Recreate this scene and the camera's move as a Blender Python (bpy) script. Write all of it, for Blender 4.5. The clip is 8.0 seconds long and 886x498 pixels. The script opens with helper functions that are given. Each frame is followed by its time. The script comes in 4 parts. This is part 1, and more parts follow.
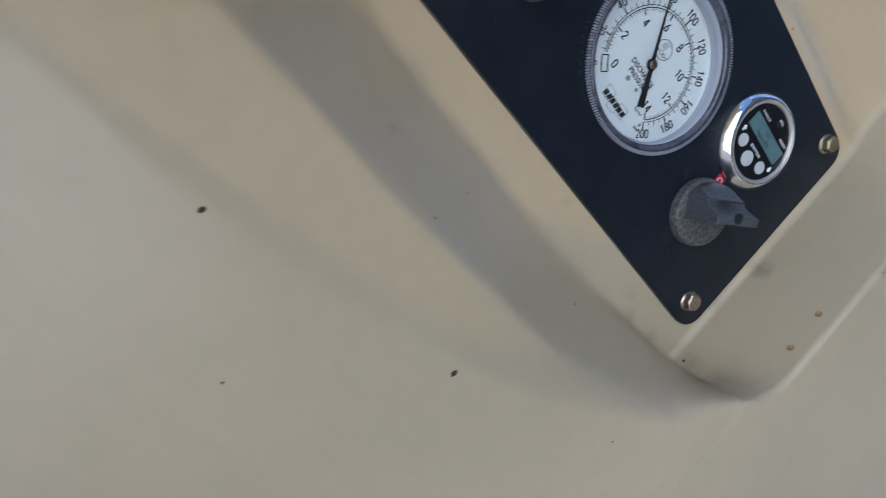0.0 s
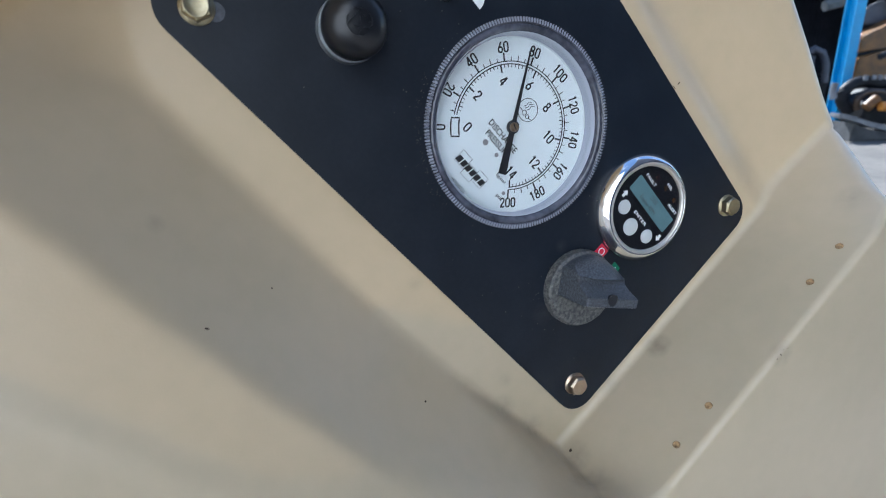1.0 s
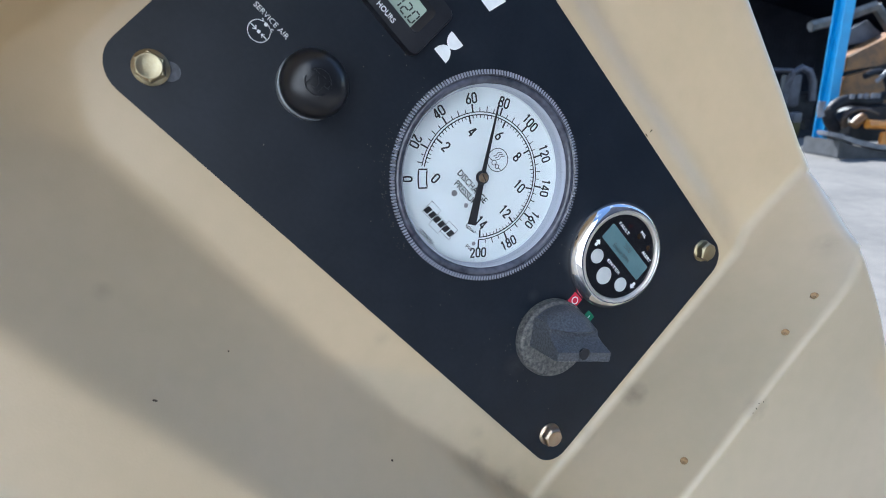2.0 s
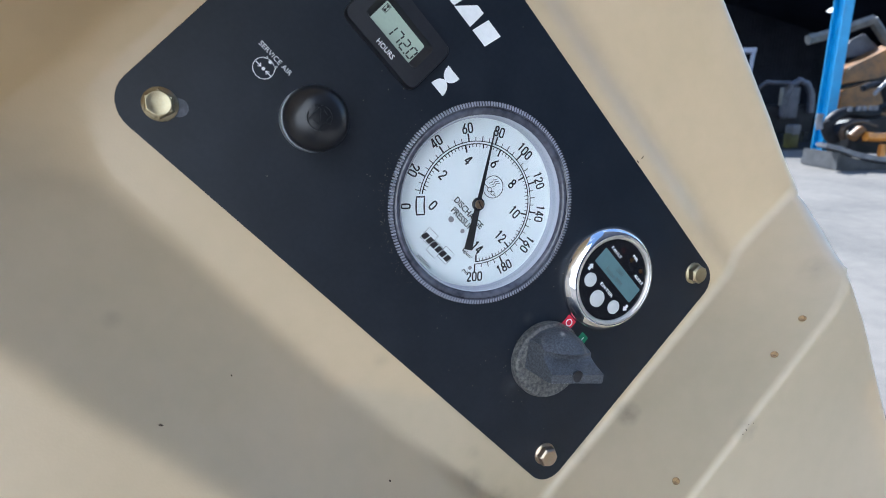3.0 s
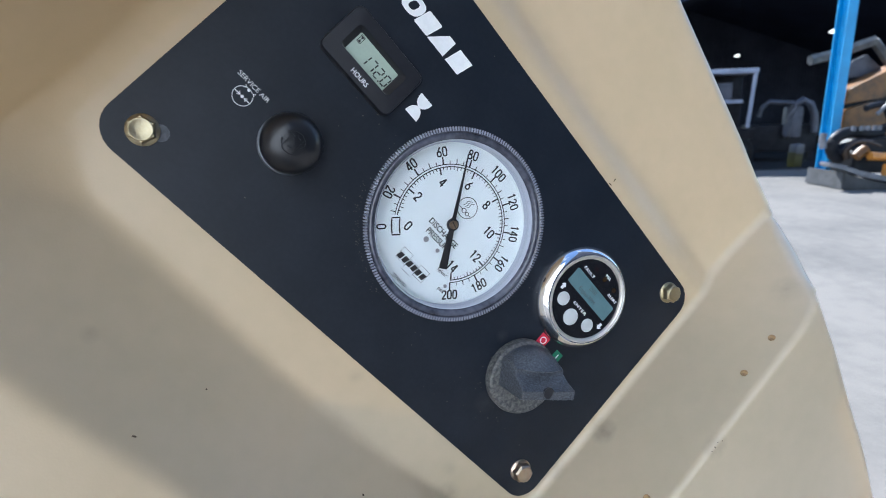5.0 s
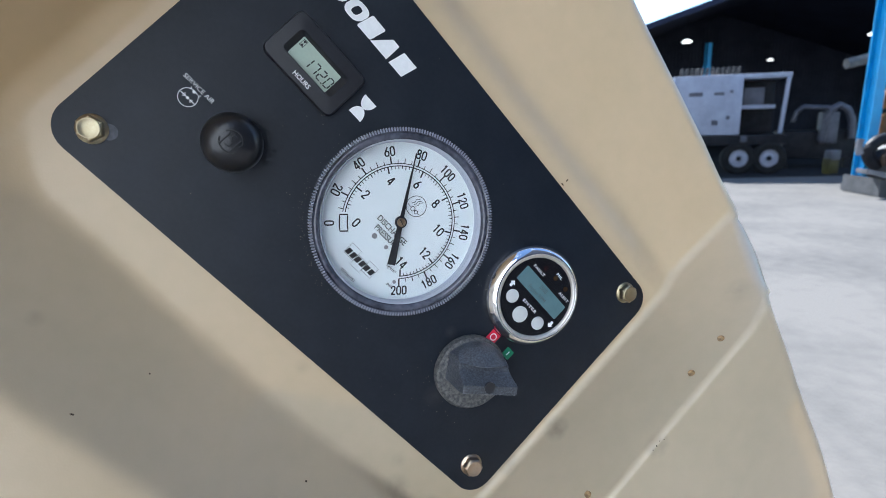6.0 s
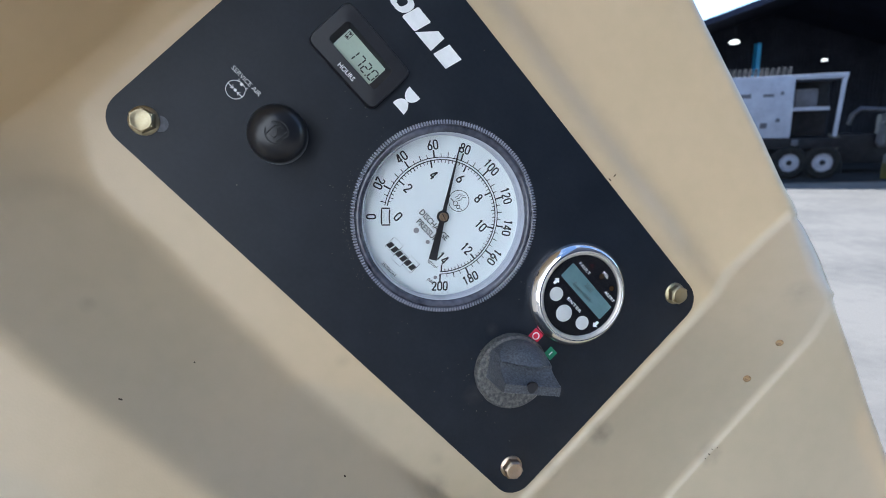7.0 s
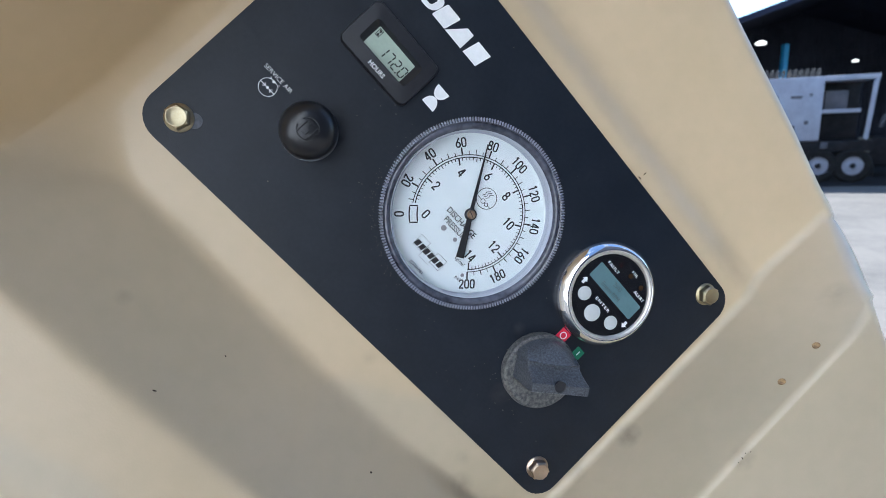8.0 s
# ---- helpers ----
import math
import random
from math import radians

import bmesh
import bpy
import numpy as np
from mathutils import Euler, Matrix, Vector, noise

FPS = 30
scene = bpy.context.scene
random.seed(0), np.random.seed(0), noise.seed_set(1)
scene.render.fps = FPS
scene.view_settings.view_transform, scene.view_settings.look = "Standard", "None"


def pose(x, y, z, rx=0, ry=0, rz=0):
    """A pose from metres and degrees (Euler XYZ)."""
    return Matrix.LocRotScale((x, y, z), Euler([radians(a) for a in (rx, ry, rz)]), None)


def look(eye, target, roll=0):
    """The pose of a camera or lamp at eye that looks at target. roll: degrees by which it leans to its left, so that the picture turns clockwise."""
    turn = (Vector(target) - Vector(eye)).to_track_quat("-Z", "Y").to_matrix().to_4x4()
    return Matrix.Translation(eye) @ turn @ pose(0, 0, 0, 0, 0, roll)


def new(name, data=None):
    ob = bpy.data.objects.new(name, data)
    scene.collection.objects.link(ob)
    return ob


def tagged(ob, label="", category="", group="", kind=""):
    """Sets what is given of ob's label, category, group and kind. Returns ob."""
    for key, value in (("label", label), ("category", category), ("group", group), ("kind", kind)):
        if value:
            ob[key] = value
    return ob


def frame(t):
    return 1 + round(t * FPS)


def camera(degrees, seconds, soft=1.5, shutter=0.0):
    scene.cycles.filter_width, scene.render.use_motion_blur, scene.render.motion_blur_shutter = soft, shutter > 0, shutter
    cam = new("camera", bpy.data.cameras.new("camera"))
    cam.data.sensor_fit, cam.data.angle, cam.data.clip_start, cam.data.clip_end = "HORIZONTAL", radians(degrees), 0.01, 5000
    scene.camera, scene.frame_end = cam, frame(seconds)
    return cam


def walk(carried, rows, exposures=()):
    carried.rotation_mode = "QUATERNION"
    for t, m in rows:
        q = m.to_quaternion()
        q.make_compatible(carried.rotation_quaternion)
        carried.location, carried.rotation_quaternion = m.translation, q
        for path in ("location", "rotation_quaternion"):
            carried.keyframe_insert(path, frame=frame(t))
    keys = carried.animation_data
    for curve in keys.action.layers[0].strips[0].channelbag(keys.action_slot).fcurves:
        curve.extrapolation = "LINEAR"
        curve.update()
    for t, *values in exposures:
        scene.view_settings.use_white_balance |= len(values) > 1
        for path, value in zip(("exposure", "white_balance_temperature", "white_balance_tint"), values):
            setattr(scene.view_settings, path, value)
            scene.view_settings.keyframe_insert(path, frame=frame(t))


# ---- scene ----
cam = camera(79.6, 8.0, soft=0.6, shutter=0.3)
cam.data.dof.use_dof, cam.data.dof.focus_distance, cam.data.dof.aperture_fstop = True, 0.340, 11.0
ROWS = [
    (0.0, -0.1168, -0.0585, 1.3589, 70.066, 1.895, 0.868),
    (0.5, -0.0525, -0.0201, 1.3638, 71.106, 2.09, -0.133),
    (1.0, -0.0211, -0.0001, 1.3831, 71.38, 1.977, -0.076),
    (1.5, -0.0088, 0.013, 1.3958, 72.204, 1.868, -0.668),
    (3.0, -0.0027, 0.006, 1.4128, 74.107, 1.76, -0.623),
    (3.5, 0.0, 0.0, 1.42, 74.82, 1.717, -0.466),
    (4.0, 0.0014, 0.0015, 1.4177, 75.51, 1.763, -0.331),
    (4.5, 0.0049, 0.0012, 1.4194, 75.77, 1.661, -0.275),
    (5.0, 0.0161, -0.0043, 1.4163, 75.975, 1.613, -0.055),
    (5.2, 0.0276, -0.0059, 1.4159, 75.992, 1.536, 0.143),
    (6.3, 0.0713, -0.0152, 1.4098, 76.841, 1.73, 4.109),
    (6.5, 0.0668, -0.0135, 1.4084, 76.924, 1.775, 4.989),
    (7.0, 0.0626, -0.0096, 1.4051, 77.159, 1.798, 6.718),
    (7.5, 0.0575, -0.0092, 1.4038, 77.287, 1.74, 8.004),
    (8.0, 0.0573, -0.0105, 1.4019, 77.526, 1.849, 8.835),
]
walk(cam, [(t, pose(*row)) for t, *row in ROWS], exposures=[(0.0, 1.50, 5600, 8), (0.5, 1.52, 5600, 7), (1.0, 1.77, 5600, 7), (3.0, 1.97, 5630, 8), (5.0, 1.95, 5660, 8), (6.5, 1.83, 5710, 8), (8.0, 1.96, 5700, 8)])
from mathutils.bvhtree import BVHTree

# ---- daylight: clear sky with bright cloud, sun high behind the machine ----
SUN_DIR = Vector((-0.20, 0.66, 0.72)).normalized()
world = bpy.data.worlds.new("sky")
scene.world = world
world.use_nodes = True
wn, wl = world.node_tree.nodes, world.node_tree.links
sky = wn.new("ShaderNodeTexSky")
sky.sky_type, sky.sun_disc = "NISHITA", False
sky.sun_elevation, sky.sun_rotation = math.asin(SUN_DIR.z), math.atan2(SUN_DIR.x, SUN_DIR.y)
sky.air_density, sky.dust_density = 1.0, 0.0
coord, cloud, ramp, mixer = wn.new("ShaderNodeTexCoord"), wn.new("ShaderNodeTexNoise"), wn.new("ShaderNodeValToRGB"), wn.new("ShaderNodeMix")
cloud.inputs["Scale"].default_value, cloud.inputs["Detail"].default_value, cloud.inputs["Roughness"].default_value = 2.6, 8, 0.6
ramp.color_ramp.elements[0].position, ramp.color_ramp.elements[1].position = 0.56, 0.70
mixer.data_type = "RGBA"
mixer.inputs["B"].default_value = (5.4, 5.6, 6.0, 1)
drift = wn.new("ShaderNodeMapping")
drift.inputs["Location"].default_value = (0.9, 0.2, 0.0)
wl.new(coord.outputs["Generated"], drift.inputs["Vector"])
wl.new(drift.outputs["Vector"], cloud.inputs["Vector"])
wl.new(cloud.outputs["Fac"], ramp.inputs["Fac"])
wl.new(ramp.outputs["Color"], mixer.inputs["Factor"])
wl.new(sky.outputs["Color"], mixer.inputs["A"])
wl.new(mixer.outputs["Result"], wn["Background"].inputs["Color"])
wn["Background"].inputs["Strength"].default_value = 0.09
sun = new("sun", bpy.data.lights.new("sun", "SUN"))
sun.data.energy, sun.data.angle, sun.data.color = 4.7, radians(0.53), (1.0, 0.96, 0.90)
sun.matrix_world = look(SUN_DIR * 30, (0, 0, 0))


# ---- materials ----
def material(name, base, rough=0.5, metal=0.0, other=None, scale=20.0, spread=(0.6, 0.9), bump=0.0, bump_scale=200.0, coat=0.0, rough_var=0.0, emit=None, transmission=0.0, spec=0.5, stretch=None):
    """A principled surface whose colour wanders between base and other over two scales of noise, with fine relief."""
    m = bpy.data.materials.new(name)
    m.use_nodes = True
    n, l = m.node_tree.nodes, m.node_tree.links
    b = n["Principled BSDF"]
    b.inputs["Base Color"].default_value = (*base, 1)
    b.inputs["Roughness"].default_value, b.inputs["Metallic"].default_value = rough, metal
    b.inputs["Coat Weight"].default_value, b.inputs["Transmission Weight"].default_value = coat, transmission
    b.inputs["Specular IOR Level"].default_value = spec
    if emit:
        b.inputs["Emission Color"].default_value, b.inputs["Emission Strength"].default_value = (*emit[:3], 1), emit[3]
    tc = n.new("ShaderNodeTexCoord")
    vec = tc.outputs["Object"]
    if stretch:
        mp = n.new("ShaderNodeMapping")
        mp.inputs["Scale"].default_value = stretch
        l.new(vec, mp.inputs["Vector"])
        vec = mp.outputs["Vector"]
    if other:
        t1, t2, add, r, mx = n.new("ShaderNodeTexNoise"), n.new("ShaderNodeTexNoise"), n.new("ShaderNodeMath"), n.new("ShaderNodeMapRange"), n.new("ShaderNodeMix")
        t1.inputs["Scale"].default_value, t2.inputs["Scale"].default_value = scale, scale * 9
        t1.inputs["Detail"].default_value, t2.inputs["Detail"].default_value = 5, 4
        add.operation, mx.data_type = "MULTIPLY_ADD", "RGBA"
        add.inputs[1].default_value = 1.0
        half = n.new("ShaderNodeMath")
        half.operation, half.inputs[1].default_value = "MULTIPLY", 0.5
        r.inputs["From Min"].default_value, r.inputs["From Max"].default_value = spread
        mx.inputs["A"].default_value, mx.inputs["B"].default_value = (*base, 1), (*other, 1)
        l.new(vec, t1.inputs["Vector"]), l.new(vec, t2.inputs["Vector"])
        l.new(t2.outputs["Fac"], half.inputs[0])
        l.new(t1.outputs["Fac"], add.inputs[0]), l.new(half.outputs[0], add.inputs[2])
        l.new(add.outputs[0], r.inputs["Value"])
        l.new(r.outputs["Result"], mx.inputs["Factor"]), l.new(mx.outputs["Result"], b.inputs["Base Color"])
        if rough_var:
            rr = n.new("ShaderNodeMapRange")
            rr.inputs["To Min"].default_value, rr.inputs["To Max"].default_value = rough - rough_var, rough + rough_var
            l.new(t1.outputs["Fac"], rr.inputs["Value"]), l.new(rr.outputs["Result"], b.inputs["Roughness"])
    if bump:
        tb, bp = n.new("ShaderNodeTexNoise"), n.new("ShaderNodeBump")
        tb.inputs["Scale"].default_value, tb.inputs["Detail"].default_value = bump_scale, 3
        bp.inputs["Strength"].default_value, bp.inputs["Distance"].default_value = bump, 0.32 / bump_scale
        l.new(vec, tb.inputs["Vector"]), l.new(tb.outputs["Fac"], bp.inputs["Height"]), l.new(bp.outputs["Normal"], b.inputs["Normal"])
    return m


def clear_material(name, tint=(1, 1, 1), rough=0.03):
    """Thin clear plastic or glass: see-through with a gloss that grows at a slant."""
    m = bpy.data.materials.new(name)
    m.use_nodes = True
    n, l = m.node_tree.nodes, m.node_tree.links
    n.remove(n["Principled BSDF"])
    tr, gl, lw, pw, mx = n.new("ShaderNodeBsdfTransparent"), n.new("ShaderNodeBsdfGlossy"), n.new("ShaderNodeLayerWeight"), n.new("ShaderNodeMath"), n.new("ShaderNodeMixShader")
    ma = n.new("ShaderNodeMath")
    tr.inputs["Color"].default_value = (*tint, 1)
    gl.inputs["Roughness"].default_value = rough
    lw.inputs["Blend"].default_value = 0.5
    pw.operation, pw.inputs[1].default_value = "POWER", 5.0
    ma.operation, ma.inputs[1].default_value, ma.inputs[2].default_value = "MULTIPLY_ADD", 0.94, 0.045
    l.new(lw.outputs["Facing"], pw.inputs[0]), l.new(pw.outputs[0], ma.inputs[0])
    l.new(ma.outputs[0], mx.inputs[0]), l.new(tr.outputs[0], mx.inputs[1]), l.new(gl.outputs[0], mx.inputs[2])
    l.new(mx.outputs[0], n["Material Output"].inputs["Surface"])
    return m


K = 0.88  # plan units to metres
PZ = 0.0040  # the panel plate's face
CREAM = material("cream_polyethylene", (0.483, 0.403, 0.289), 0.31, other=(0.425, 0.362, 0.256), scale=9, spread=(0.5, 1.0), bump=0.16, bump_scale=1000, rough_var=0.03)


def let_through(m, share, colour):
    """Thin moulded plastic: some of the light from behind comes through."""
    n, l = m.node_tree.nodes, m.node_tree.links
    tl, mx = n.new("ShaderNodeBsdfTranslucent"), n.new("ShaderNodeMixShader")
    tl.inputs["Color"].default_value = (*colour, 1)
    mx.inputs[0].default_value = share
    l.new(n["Principled BSDF"].outputs[0], mx.inputs[1]), l.new(tl.outputs[0], mx.inputs[2])
    l.new(mx.outputs[0], n["Material Output"].inputs["Surface"])


let_through(CREAM, 0.026, (0.84, 0.48, 0.13))


def stain(m, spots, colour):
    """Smudges and spots with soft uneven edges, at places on the object, mixed over the base colour."""
    n, l = m.node_tree.nodes, m.node_tree.links
    b = n["Principled BSDF"]
    before = b.inputs["Base Color"].links[0].from_socket
    tc, wob = n.new("ShaderNodeTexCoord"), n.new("ShaderNodeTexNoise")
    wob.inputs["Scale"].default_value, wob.inputs["Detail"].default_value = 160, 4
    l.new(tc.outputs["Object"], wob.inputs["Vector"])
    total = None
    for (x, y, z), r, strong in spots:
        d, f, k, add = n.new("ShaderNodeVectorMath"), n.new("ShaderNodeMapRange"), n.new("ShaderNodeMath"), n.new("ShaderNodeMath")
        d.operation = "DISTANCE"
        d.inputs[1].default_value = (x * K, y * K, z * K)
        f.inputs["From Min"].default_value, f.inputs["From Max"].default_value = r * K, 0.0
        f.inputs["To Max"].default_value = strong
        k.operation, add.operation = "MULTIPLY", "ADD"
        l.new(tc.outputs["Object"], d.inputs[0]), l.new(d.outputs["Value"], f.inputs["Value"])
        l.new(f.outputs["Result"], k.inputs[0]), l.new(wob.outputs["Fac"], k.inputs[1])
        l.new(k.outputs[0], add.inputs[0])
        if total:
            l.new(total, add.inputs[1])
        else:
            add.inputs[1].default_value = 0.0
        total = add.outputs[0]
    mx = n.new("ShaderNodeMix")
    mx.data_type, mx.clamp_factor = "RGBA", True
    mx.inputs["B"].default_value = (*colour, 1)
    l.new(total, mx.inputs["Factor"]), l.new(before, mx.inputs["A"]), l.new(mx.outputs["Result"], b.inputs["Base Color"])


# smudges, and darker spots along the crease at the recess corner
stain(CREAM, [((0.033, 0.0695, 0.012), 0.013, 1.1), ((-0.302, -0.0936, 0.0345), 0.006, 0.45), ((0.03, -0.042, 0.02), 0.016, 0.9), ((0.0, -0.052, 0.002), 0.016, 0.7), ((-0.035, -0.052, 0.002), 0.013, 0.6),
              ((0.028, -0.046, 0.05), 0.018, 0.7), ((0.042, 0.109, 0.094), 0.012, 0.8), ((-0.05, -0.035, 0.0), 0.008, 0.3), ((-0.16, -0.028, 0.0), 0.007, 0.3), ((0.03, 0.02, 0.0), 0.012, 0.5), ((0.038, 0.25, 0.06), 0.016, 0.4)], (0.14, 0.12, 0.10))
BLACK_COAT = material("black_powder_coat", (0.0062, 0.0094, 0.0160), 0.40, spec=0.32, other=(0.0105, 0.0148, 0.0235), scale=40, spread=(0.6, 1.0), bump=0.75, bump_scale=2400, rough_var=0.08)
BLACK_PLASTIC = material("black_plastic", (0.011, 0.012, 0.016), 0.38, other=(0.018, 0.019, 0.024), scale=120, spread=(0.5, 1.0), bump=0.15, bump_scale=2200)
BLACK_RUBBER = material("black_rubber_cap", (0.0085, 0.0095, 0.0125), 0.30, other=(0.0135, 0.0145, 0.0180), scale=60, spread=(0.5, 1.0), bump=0.05, bump_scale=900)
SWITCH_GREY = material("weathered_dark_plastic", (0.034, 0.038, 0.047), 0.38, other=(0.100, 0.110, 0.128), scale=800, spread=(0.6, 0.95), bump=0.9, bump_scale=1300)
SWITCH_DUST = material("dusty_switch_base", (0.038, 0.041, 0.047), 0.6, other=(0.150, 0.149, 0.142), scale=500, spread=(0.60, 0.94), bump=0.9, bump_scale=1300)
GLOSS_BLACK = material("gloss_black_face", (0.008, 0.008, 0.009), 0.12, coat=0.3)
CHROME = material("chrome", (0.82, 0.82, 0.84), 0.03, 1.0)
SATIN = material("satin_plated_lip", (0.74, 0.70, 0.66), 0.42, 0.8, other=(0.68, 0.65, 0.62), scale=120)
ZINC_YELLOW = material("yellow_zinc_plate", (0.38, 0.31, 0.185), 0.38, 1.0, other=(0.44, 0.40, 0.28), scale=90, spread=(0.5, 1.0), bump=0.15, bump_scale=900)
ZINC_PALE = material("pale_zinc_plate", (0.54, 0.46, 0.36), 0.28, 1.0, other=(0.50, 0.37, 0.28), scale=110, spread=(0.5, 1.0), bump=0.15, bump_scale=900)
COLLAR = material("dull_grey_collar", (0.24, 0.26, 0.28), 0.45, 0.3, other=(0.16, 0.175, 0.19), scale=80)
DIAL_WHITE = material("white_dial_enamel", (0.77, 0.83, 0.845), 0.4, other=(0.74, 0.80, 0.815), scale=25)
PRINT_BLACK = material("black_print", (0.012, 0.012, 0.013), 0.5)
PRINT_GREY = material("grey_print", (0.25, 0.25, 0.26), 0.5)
PRINT_WHITE = material("white_print", (0.84, 0.85, 0.86), 0.5, other=(0.79, 0.80, 0.81), scale=300)
PRINT_DIM = material("faded_lcd_segments", (0.05, 0.085, 0.09), 0.5)
BRASS = material("brass_screw", (0.42, 0.30, 0.19), 0.35, 1.0, other=(0.30, 0.21, 0.14), scale=300)
LCD_GREEN = material("green_grey_lcd", (0.40, 0.49, 0.41), 0.22, other=(0.37, 0.45, 0.38), scale=60)
LCD_BLUE = material("blue_grey_lcd", (0.115, 0.20, 0.22), 0.2, other=(0.10, 0.175, 0.195), scale=60)
BUTTON_GREY = material("silver_grey_button", (0.52, 0.54, 0.55), 0.4)
LABEL_RED = material("red_enamel", (0.62, 0.012, 0.05), 0.35)
LABEL_GREEN = material("green_enamel", (0.012, 0.19, 0.10), 0.35)
LED_RED = material("dark_red_lens", (0.024, 0.006, 0.006), 0.2)
LED_AMBER = material("dark_amber_lens", (0.032, 0.016, 0.006), 0.2)
DUST = material("pale_dust", (0.13, 0.12, 0.095), 0.8, other=(0.06, 0.057, 0.05), scale=300)
DIRT = material("brown_dirt", (0.045, 0.026, 0.012), 0.8)
HOLE_BROWN = material("drilled_hole_edge", (0.40, 0.26, 0.12), 0.6, other=(0.20, 0.125, 0.06), scale=300)
PATCH = material("bare_slot_edge", (0.085, 0.092, 0.118), 0.5, other=(0.05, 0.055, 0.07), scale=400)
LENS = clear_material("clear_lens")
KNURL = material("clear_knurled_teeth", (0.27, 0.285, 0.35), 0.2)
WALL_CLEAR = material("clear_bezel_wall", (0.42, 0.45, 0.53), 0.10)
BAND = material("blue_grey_clear_band", (0.030, 0.034, 0.050), 0.07, coat=0.4, other=(0.105, 0.112, 0.148), scale=30, spread=(0.55, 0.95))
CONCRETE = material("yard_concrete", (0.140, 0.130, 0.120), 0.95, spec=0.08, other=(0.098, 0.093, 0.088), scale=0.9, spread=(0.62, 0.98), bump=0.4, bump_scale=40)
FOOTING = material("grey_footing", (0.075, 0.075, 0.077), 0.85, other=(0.045, 0.045, 0.047), scale=6, bump=0.4, bump_scale=60)
SHED_DARK = material("dark_sheet_metal", (0.030, 0.035, 0.052), 0.75, spec=0.2, other=(0.018, 0.021, 0.033), scale=1.2)
SHED_ROOF = material("roof_sheet_underside", (0.022, 0.027, 0.050), 0.8, spec=0.15, other=(0.015, 0.018, 0.034), scale=0.8)
BLUE_PAINT = material("sky_blue_paint", (0.028, 0.31, 0.60), 0.5, other=(0.022, 0.25, 0.50), scale=3)
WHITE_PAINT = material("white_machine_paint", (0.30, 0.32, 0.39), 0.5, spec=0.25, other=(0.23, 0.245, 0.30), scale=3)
WHITE_WALL = material("white_plaster", (0.83, 0.84, 0.85), 0.8, other=(0.77, 0.78, 0.79), scale=0.8, bump=0.3, bump_scale=30)
TYRE = material("tyre_rubber", (0.011, 0.011, 0.012), 0.8, spec=0.15, other=(0.018, 0.018, 0.018), scale=12)
ORANGE = material("amber_machine_paint", (0.20, 0.080, 0.010), 0.45, other=(0.07, 0.030, 0.006), scale=5, spread=(0.55, 0.95))
MACHINE_DARK = material("dark_machine_parts", (0.009, 0.010, 0.013), 0.5, spec=0.15, other=(0.018, 0.018, 0.021), scale=8)
MACHINE_GREY = material("grey_machine_paint", (0.075, 0.078, 0.10), 0.5, other=(0.04, 0.042, 0.055), scale=5)
YELLOW = material("yellow_plastic_can", (0.055, 0.05, 0.01), 0.5, spec=0.2, other=(0.035, 0.03, 0.01), scale=6)
# concrete with the shade under the shed roof put into its colour
FLOOR_SHADE = material("shaded_floor", (0.011, 0.011, 0.013), 0.85, spec=0.15, other=(0.020, 0.020, 0.022), scale=1.2, bump=0.3, bump_scale=30)
HOSE_BROWN = material("oily_brown_rubber", (0.05, 0.026, 0.012), 0.35, other=(0.025, 0.015, 0.01), scale=8)
SKIRT = material("worn_pale_steel", (0.20, 0.20, 0.215), 0.5, other=(0.11, 0.11, 0.12), scale=6)
GREY_BEAM = material("dusty_grey_beam", (0.11, 0.105, 0.10), 0.6, other=(0.05, 0.05, 0.05), scale=4)
AMBER_BRIGHT = material("amber_pipe_paint", (0.62, 0.25, 0.04), 0.28, other=(0.40, 0.16, 0.03), scale=6)
LAMP_GLOW = material("lamp_glass", (0.9, 0.9, 0.85), 0.4, emit=(1.0, 0.98, 0.9, 0.55))

stain(BLACK_COAT, [((0.112, -0.075, 0), 0.010, 0.3), ((0.085, -0.03, 0), 0.006, 0.3), ((0.10, 0.03, 0), 0.007, 0.3)], (0.12, 0.12, 0.12))

# ---- placing on the panel: plan units along the panel, x along its writing, y up it, z out of it ----
PANEL = Matrix(((0.61928, 0.69539, 0.36458, 0.0629), (0.18366, 0.32316, -0.92835, 0.3263), (-0.76339, 0.64187, 0.07241, 1.1717), (0, 0, 0, 1)))


def at_panel(x, y, z=0.0, turn=0.0):
    return PANEL @ pose(x * K, y * K, z * K, 0, 0, turn)


def finish(name, bm, mat, parent=None, label="", matrix=None, size=1.0, sharp=35, recalc=True):
    """Links a bmesh as one mesh object."""
    if recalc:
        bmesh.ops.recalc_face_normals(bm, faces=bm.faces)
    if size != 1.0:
        bm.transform(Matrix.Scale(size, 4))
    me = bpy.data.meshes.new(name)
    bm.to_mesh(me)
    bm.free()
    me.polygons.foreach_set("use_smooth", [True] * len(me.polygons))
    me.set_sharp_from_angle(angle=radians(sharp))
    me.materials.append(mat)
    ob = new(name, me)
    if parent:
        ob.parent = parent
    if matrix:
        ob.matrix_basis = matrix
    if label:
        tagged(ob, label)
    return ob


def part(name, bm, mat, parent, label="", sharp=35):
    return finish(name, bm, mat, parent, label, sharp=sharp)


def small(name, bm, mat, parent, label="", sharp=35, recalc=True):
    """A part of a thing on the panel, drawn in plan units."""
    return finish(name, bm, mat, parent, label, size=K, sharp=sharp, recalc=recalc)


def thing(name, matrix, label, category, group="", kind=""):
    ob = new(name)
    ob.empty_display_size = 0.01
    ob.matrix_world = matrix
    return tagged(ob, label, category, group, kind)


